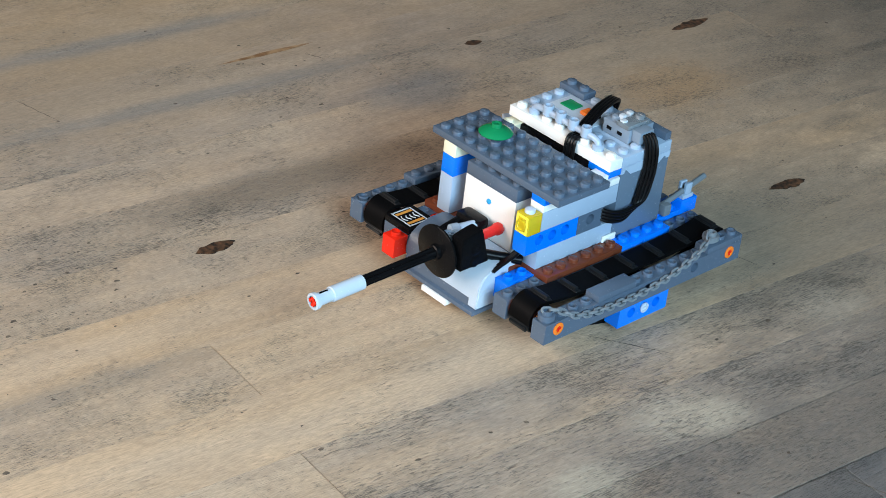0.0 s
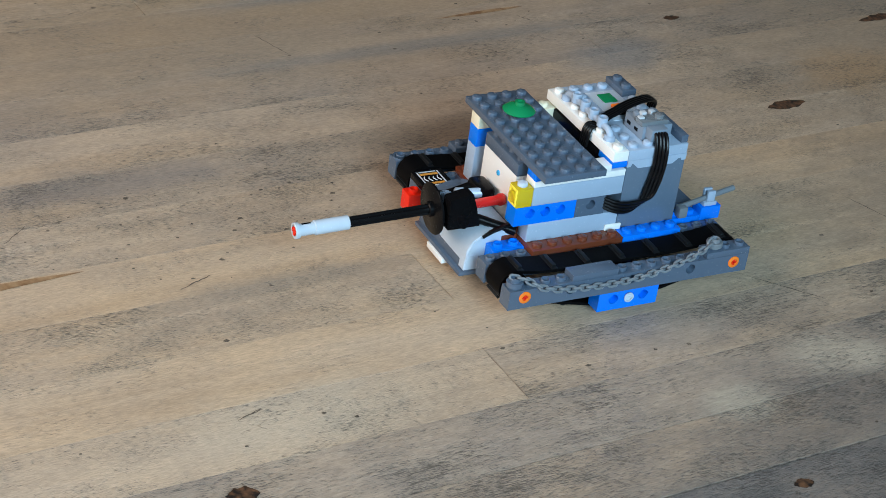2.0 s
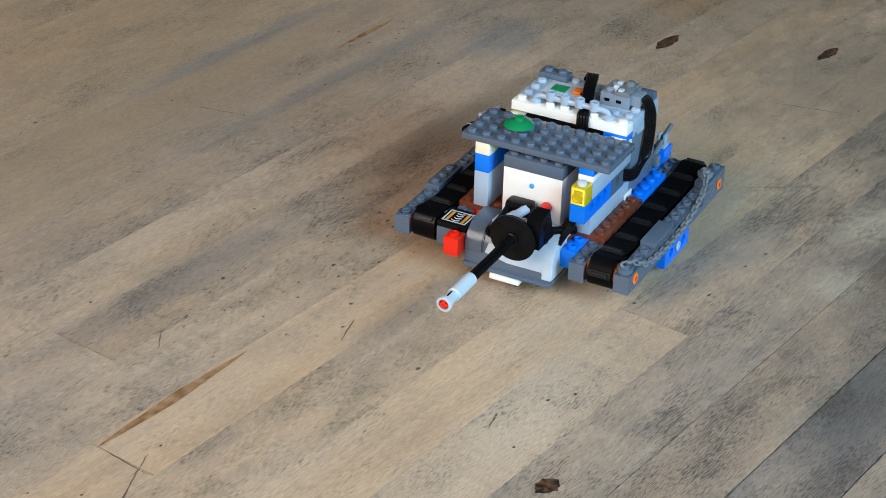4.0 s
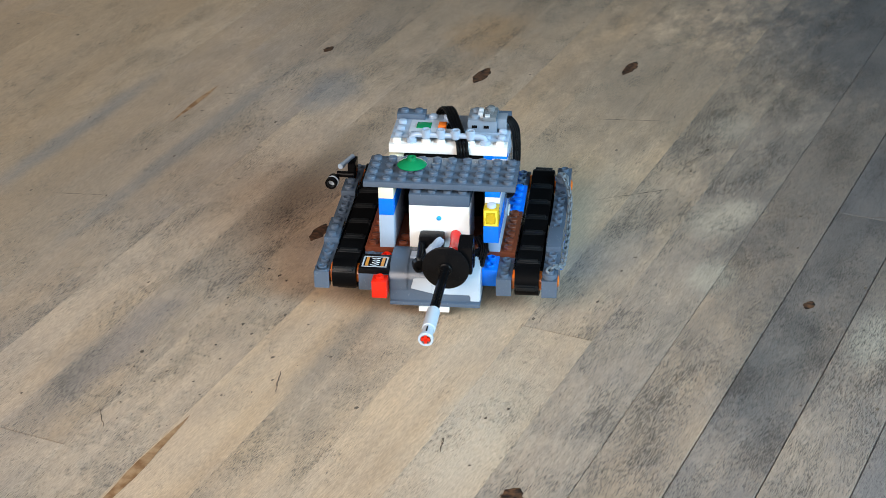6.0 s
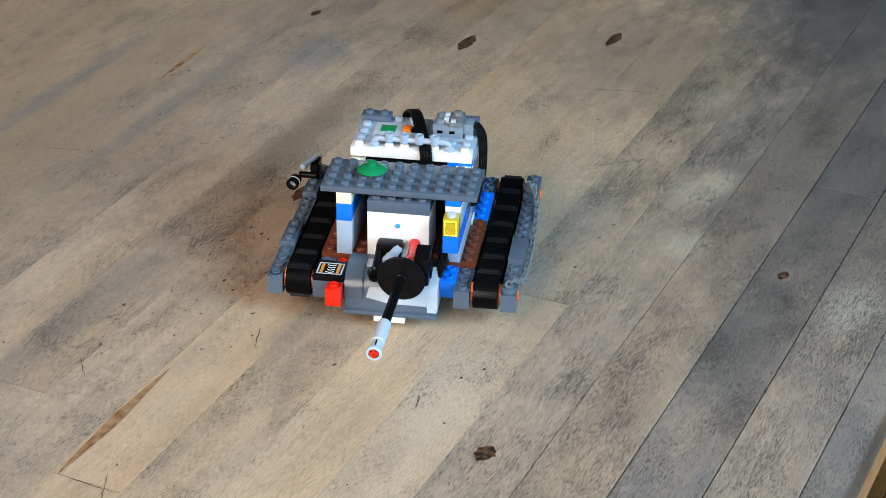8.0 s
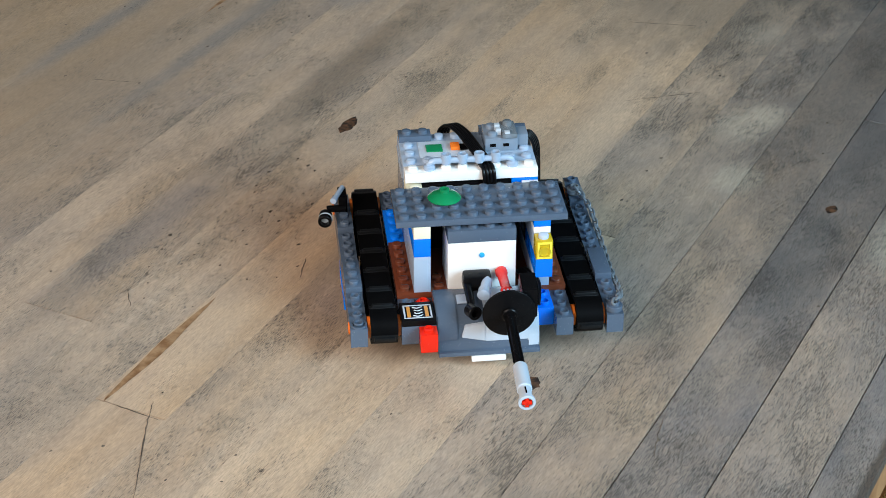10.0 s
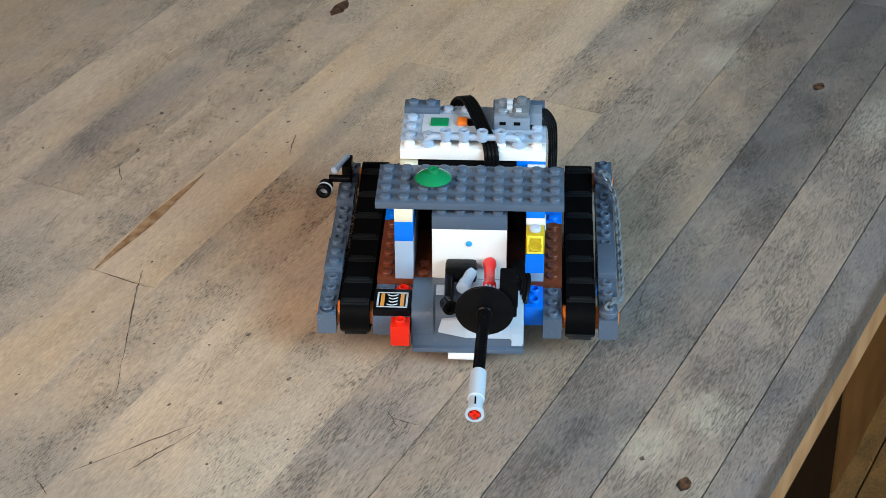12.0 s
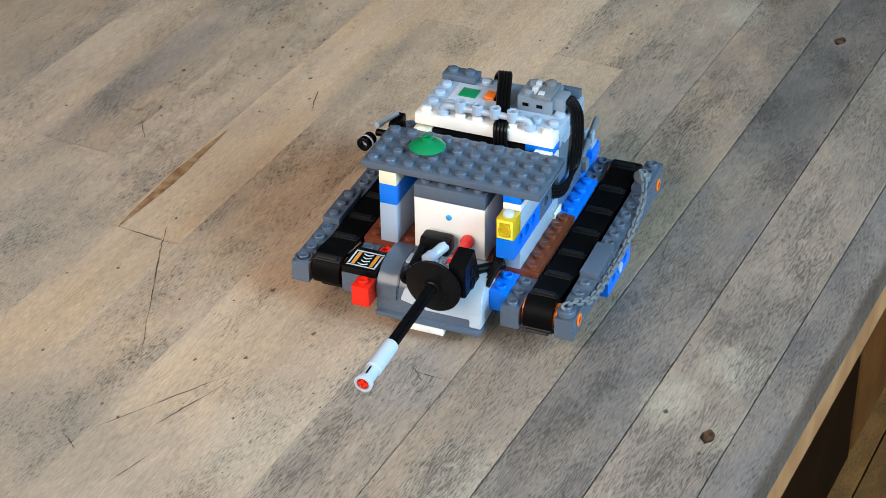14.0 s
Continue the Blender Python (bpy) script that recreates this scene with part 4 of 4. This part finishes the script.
    for x0, x1, y0, y1, m in ((-4.82, -3.18, -7.75, -7.66, SILVER), (-4.82, -3.18, -6.42, -6.33, SILVER), (-4.82, -4.72, -7.6, -6.48, SILVER), (-3.28, -3.18, -7.6, -6.48, SILVER),
                              (-4.62, -4.42, -7.62, -6.46, GOLD), (-3.58, -3.38, -7.62, -6.46, GOLD)):
        bm = bmesh.new()
        add_box(bm, x0 * S, x1 * S, y0 * S, y1 * S, z - 0.0001, z + 0.00008)
        part("print_bar", bm, m, tile, smooth=False)
    for k in range(4):
        bm = bmesh.new()
        pts = smooth_curve([((-4.28 + 0.1 * math.sin(k)) * S, (-7.45 + 0.29 * k) * S, z), (-4.0 * S, (-7.55 + 0.29 * k) * S, z), (-3.72 * S, (-7.42 + 0.29 * k) * S, z)], 5)
        add_path_tube(bm, pts, 0.00028, 6)
        part("print_bar", bm, SILVER, tile)
    brick(-4, -3, -6, -5, 4, 6.1, DARK)
    round_plate(-3.5, -5.45, 6.1, RED, "small red round plate", 0.85)
    # blue brick beside the right inner beam
    brick(3, 4, -7, -5, 4.3, 7.3, BLUE, True, True, label="blue two-stud brick")


front_motor()


def gun():
    x, y0, z0 = 0.96 * S, -9.55 * S, zp(11.0)
    tip = Vector((0.73 * S, -18.05 * S, zp(10.2)))
    base = Vector((x, y0, z0))
    d = (tip - base).normalized()
    # disc
    bm = bmesh.new()
    add_lathe(bm, [(0.0118, 0), (0.0122, 0.0003), (0.0122, 0.0011), (0.0118, 0.0014)], base - d * 0.0002, d, 44)
    part("gun_disc", bm, BLACK, TANK, "black smooth disc at the foot of the gun")
    # ribbed barrel
    bm = bmesh.new()
    add_lathe(bm, [(0.0036, 0.001), (0.0036, 0.0028), (0.0031, 0.0032)], base, d, 20)
    q = d.to_track_quat("Z", "Y").to_matrix()
    n, prof = 32, []
    for k in range(n):
        a = k * math.tau / n
        r = 0.0025 if k % 8 < 5 else 0.0017
        prof.append((r * math.cos(a), r * math.sin(a)))
    length = (tip - base).length
    rings = [[bm.verts.new(base + q @ Vector((px, py, h))) for px, py in prof] for h in (0.002, length * 0.66)]
    for k in range(n):
        bm.faces.new((rings[0][k], rings[0][(k + 1) % n], rings[1][(k + 1) % n], rings[1][k]))
    bmesh.ops.recalc_face_normals(bm, faces=bm.faces[:])
    part("barrel", bm, BLACK, TANK, "black ribbed axle as gun barrel")
    # muzzle sleeve with its open, slotted end
    bm = bmesh.new()
    l0 = length * 0.615
    add_lathe(bm, [(0.0025, l0), (0.0033, l0 + 0.0004), (0.0034, l0 + 0.0165), (0.0029, l0 + 0.0168), (0.0028, l0 + 0.0185), (0.0029, length - 0.006), (0.0029, length - 0.0022), (0.0037, length - 0.0020), (0.0038, length - 0.0002), (0.0036, length), (0.0026, length), (0.0025, length - 0.002)], base, d, 24)
    sleeve = part("muzzle", bm, PALE, TANK, "pale grey muzzle sleeve with a red cross end")
    bm = bmesh.new()
    c = base + d * (length - 0.0055) + Vector((0, 0, 0.0027))
    add_box(bm, c.x - 0.0003, c.x + 0.0003, c.y - 0.0022, c.y + 0.0022, c.z - 0.0004, c.z + 0.0005)
    part("slot", bm, BLACK, sleeve)
    bm = bmesh.new()
    c = base + d * (length - 0.0010)
    for a, b in ((0.0021, 0.0008), (0.0008, 0.0021)):
        add_box(bm, c.x - a, c.x + a, c.y - 0.0012, c.y + 0.0006, c.z - b, c.z + b, 0.0002)
    part("red_cross_axle", bm, RED, sleeve, "red cross-shaped axle end")
    # bracket block behind the disc
    bm = bmesh.new()
    side_view = ((-9.4, 9.6), (-7.3, 9.6), (-7.65, 12.6), (-8.0, 15.1), (-8.8, 14.8), (-9.42, 14.4))
    ends = [[bm.verts.new((x * S, y * S, zp(z))) for y, z in side_view] for x in (1.72, 2.62)]
    for k in range(6):
        bm.faces.new((ends[0][k], ends[0][(k + 1) % 6], ends[1][(k + 1) % 6], ends[1][k]))
    bm.faces.new(ends[0][::-1])
    bm.faces.new(ends[1])
    bmesh.ops.recalc_face_normals(bm, faces=bm.faces[:])
    bmesh.ops.bevel(bm, geom=bm.edges[:], offset=0.0004, segments=2, affect="EDGES")
    for y, z in ((-8.35, 12.3), (-8.35, 10.4)):
        add_lathe(bm, [(0.0026, 0), (0.0026, 0.0003), (0.0018, 0.0004), (0.0017, 0.0001)], (2.62 * S, y * S, zp(z)), (1, 0, 0), 18)
    part("gun_bracket", bm, BLACK, TANK, "black angular bracket")
    # axle below, red pin, grey joiners, black lever
    bm = bmesh.new()
    add_tube(bm, (1.6 * S, -7.4 * S, zp(9.8)), (3.1 * S, -5.2 * S, zp(8.6)), 0.0022)
    part("axle", bm, BLACK, TANK)
    bm = bmesh.new()
    add_lathe(bm, [(0.0023, 0), (0.0029, 0.0004), (0.0029, 0.0022), (0.0023, 0.0030), (0.0023, 0.0155), (0.0029, 0.0165), (0.0029, 0.0185), (0.0026, 0.019), (0.0016, 0.019), (0.0015, 0.016)], (1.15 * S, -7.45 * S, zp(11.0)), (-0.02, 1, 0.015), 20)
    part("red_pin", bm, CORAL, TANK, "pale red long pin")
    bm = bmesh.new()
    hub, way = Vector((1.0 * S, -8.6 * S, zp(11.6))), Vector((0.15, -1, 0.1)).normalized()
    add_lathe(bm, [(0.0046, 0), (0.0050, 0.0003), (0.0050, 0.0028), (0.0046, 0.0031)], hub, way, 24)
    turn = way.to_track_quat("Z", "Y").to_matrix()
    for k in range(20):
        a = k * math.tau / 20
        out = turn @ Vector((math.cos(a), math.sin(a), 0))
        add_tube(bm, hub + way * 0.0004 + out * 0.0054, hub + way * 0.0027 + out * 0.0054, 0.0006, segs=6)
    part("gear", bm, LIGHT, TANK, "pale grey gear")
    bm = bmesh.new()
    add_lathe(bm, [(0.0022, 0), (0.0030, 0.0004), (0.0030, 0.0042), (0.0022, 0.0048), (0.0024, 0.0052), (0.0024, 0.0125), (0.0019, 0.013)], (-0.25 * S, -7.6 * S, zp(10.9)), (0.28, 1, 0.08), 20)
    part("axle_joiner", bm, LIGHT, TANK, "pale grey axle joiner")
    bm = bmesh.new()
    add_box(bm, -1.25 * S, 0.45 * S, -6.3 * S, -5.25 * S, zp(9.6), zp(12.0), 0.0019)
    part("joint_block", bm, BLACK, TANK, "black rounded joint block")
    bm = bmesh.new()
    add_tube(bm, (0.15 * S, -6.32 * S, zp(11.2)), (0.15 * S, -6.25 * S, zp(11.2)), 0.0009)
    part("pin_end", bm, BLUE, TANK, "blue pin end")
    bm = bmesh.new()
    add_tube(bm, (-1.0 * S, -6.0 * S, zp(10.8)), (-0.95 * S, -8.3 * S, zp(9.6)), 0.0020)
    add_lathe(bm, [(0.0030, -0.003), (0.0033, -0.0027), (0.0033, 0.0027), (0.0030, 0.003), (0.0018, 0.003), (0.0017, 0.001)], (-0.95 * S, -8.4 * S, zp(9.6)), (0.3, -1, 0.2), 22)
    part("lever", bm, BLACK, TANK, "black lever arm")


gun()


def fittings():
    # right beam: smooth tile, round posts, rear plate
    brick(OUT, OUT + 1, -4, -1, 7, 8, DARK, name="tile", label="dark grey smooth tile")
    round_plate(OUT + 0.5, -7.5, 7, DARK)
    brick(OUT, OUT + 1, 5, 8, 7, 8, DARK, [(OUT + 0.5, 7.5), (OUT + 0.5, 6.5)], True, name="plate")
    round_plate(OUT + 0.4, 5.8, 8, CHAIN)
    # left beam
    brick(-OUT - 1, -OUT, -4, -1, 7, 8, DARK, True, name="plate")
    brick(-OUT - 1, -OUT, 3, 5, 7, 8, DARK, True, name="plate")
    round_plate(-OUT - 0.5, -7.5, 6.98, DARK, n=0.06)
    # rear left: hollow tube and a levered bar on clips
    bm = bmesh.new()
    add_lathe(bm, [(0.0024, 0), (0.0032, 0.0003), (0.0032, 0.0012), (0.0025, 0.0015), (0.0025, 0.0022), (0.0033, 0.0025), (0.0033, 0.0034), (0.0025, 0.0037), (0.0025, 0.0045), (0.0034, 0.0048), (0.0034, 0.0072), (0.0031, 0.0075), (0.0021, 0.0075), (0.0020, 0.004)], (-8.6 * S, 4.2 * S, zp(8.9)), (-0.12, -1, -0.02), 22)
    part("exhaust_tube", bm, BLACK, TANK, "black ribbed hollow tube")
    bm = bmesh.new()
    add_lathe(bm, [(0.0035, 0), (0.0036, 0.0006), (0.0032, 0.0008)], (-8.63 * S, 3.72 * S, zp(8.9)), (-0.12, -1, -0.02), 22)
    part("tube_ring", bm, PALE, TANK)
    bm = bmesh.new()
    add_tube(bm, (-8.1 * S, 4.1 * S, zp(11.4)), (-7.45 * S, 5.5 * S, zp(11.8)), 0.0013)
    add_tube(bm, (-8.12 * S, 4.05 * S, zp(11.4)), (-7.98 * S, 4.4 * S, zp(11.4)), 0.0016)
    part("grey_bar", bm, LIGHT, TANK, "light grey bar")
    bm = bmesh.new()
    add_box(bm, -7.75 * S, -7.2 * S, 4.8 * S, 6.2 * S, zp(8), zp(11.0), 0.0008)
    add_tube(bm, (-8.5 * S, 4.8 * S, zp(9)), (-7.3 * S, 4.8 * S, zp(9)), 0.0018)
    part("clip_bracket", bm, BLACK, TANK, "black clip bracket")
    # rear right: blue brick, clip and lever
    brick(3, 4, 7, 8.4, 7, 9.2, BLUE, name="brick", label="blue brick")
    bm = bmesh.new()
    add_box(bm, 3.2 * S, 3.9 * S, 7.2 * S, 8.1 * S, zp(9.2), zp(9.9), 0.0004)
    add_box(bm, 3.25 * S, 3.45 * S, 7.4 * S, 7.95 * S, zp(9.9), zp(11.6), 0.0004)
    add_box(bm, 3.65 * S, 3.85 * S, 7.4 * S, 7.95 * S, zp(9.9), zp(11.6), 0.0004)
    part("clip", bm, LIGHT, TANK, "light grey clip")
    bm = bmesh.new()
    add_tube(bm, (3.75 * S, 5.6 * S, zp(9.6)), (3.4 * S, 9.5 * S, zp(11.0)), 0.0014)
    add_box(bm, 3.6 * S, 4.2 * S, 5.3 * S, 5.9 * S, zp(8.2), zp(10.0), 0.0009)
    part("lever", bm, CHAIN, TANK, "grey lever bar")


fittings()


def chain():
    """Sagging chain from the front post to the rear post of the right beam."""
    ctrl = [(7.45, -7.5, 8.5), (7.75, -6.9, 8.3), (8.1, -6.0, 7.2), (8.2, -4.6, 6.5), (8.2, -2.4, 6.1), (8.2, -0.2, 6.2), (8.15, 1.9, 6.9), (8.05, 3.6, 7.9), (7.75, 4.9, 8.6), (7.45, 5.5, 9.2)]
    pts = smooth_curve([(x * S, y * S, zp(z)) for x, y, z in ctrl], 14)
    arc = [0.0]
    for a, b in zip(pts, pts[1:]):
        arc.append(arc[-1] + (b - a).length)
    bm = bmesh.new()
    n, m, seg = 14, 6, 0.0036
    w, hl, r = 0.0012, 0.0017, 0.0006
    for k in range(n):
        a = k * math.tau / n
        ring = []
        c, s = math.cos(a), math.sin(a)
        centre = Vector((w * c, hl * s + (0.0008 if s > 0 else -0.0008), 0))
        out = Vector((c, s, 0))
        for j in range(m):
            t = j * math.tau / m
            ring.append(bm.verts.new(centre + r * (math.cos(t) * out + math.sin(t) * Vector((0, 0, 1)))))
    bm.verts.ensure_lookup_table()
    for k in range(n):
        for j in range(m):
            a, b = k * m, ((k + 1) % n) * m
            bm.faces.new((bm.verts[a + j], bm.verts[b + j], bm.verts[b + (j + 1) % m], bm.verts[a + (j + 1) % m]))
    bmesh.ops.recalc_face_normals(bm, faces=bm.faces[:])
    holder = tagged(new("chain"), "grey plastic chain hung along the side")
    holder.parent = TANK
    first = None
    count = int(arc[-1] / seg)
    for k in range(count + 1):
        s = min(k * seg, arc[-1] - 1e-5)
        i = int(np.searchsorted(arc, s, side="right")) - 1
        p = pts[i].lerp(pts[i + 1], (s - arc[i]) / (arc[i + 1] - arc[i]))
        d = (pts[i + 1] - pts[i]).normalized()
        q = d.to_track_quat("Y", "Z").to_matrix().to_4x4()
        if first is None:
            first = mesh_object("link", bm, CHAIN, holder, "", True)
            ob = first
        else:
            ob = new("link", first.data)
            ob.parent = holder
        ob.matrix_basis = Matrix.Translation(p) @ q @ pose(0, 0, 0, 0, 45 + 90 * (k % 2), 0)


chain()


# ---- what moves ----
def tank_at(t):
    """The tank's place and heading at t, eased between the path's rows."""
    rows = TANK_PATH
    if t <= rows[0][0]:
        return rows[0][1:]
    for a, b in zip(rows, rows[1:]):
        if t <= b[0]:
            k = (t - a[0]) / (b[0] - a[0])
            return tuple(p + (q - p) * k for p, q in zip(a[1:], b[1:]))
    return rows[-1][1:]


def motions():
    walk(TANK, [(t, pose(x, y, 0, 0, 0, h)) for t, x, y, h in TANK_PATH])
    step = 0.2
    times = [round(k * step, 3) for k in range(int(14 / step) + 1)]
    for side, xc, bars in TREADS:
        run, travel = 0.0, []
        last = None
        for t in times:
            x, y, h = tank_at(t)
            a = radians(h)
            fwd = Vector((math.sin(a), -math.cos(a)))
            place = Vector((x + xc * math.cos(a), y + xc * math.sin(a)))
            if last is not None:
                run += (place - last).dot(fwd)
            last = place
            travel.append(run)
        for k, bar in enumerate(bars):
            rows = []
            for t, r in zip(times, travel):
                y, z, ang = on_loop(k * LOOP / CLEATS + r + float(np.interp(t, [w[0] for w in SLIP], [w[1 if side < 0 else 2] for w in SLIP])))
                rows.append((t, Matrix.Translation((xc, y, z)) @ Matrix.Rotation(ang + math.pi, 4, "X")))
            walk(bar, rows)


motions()
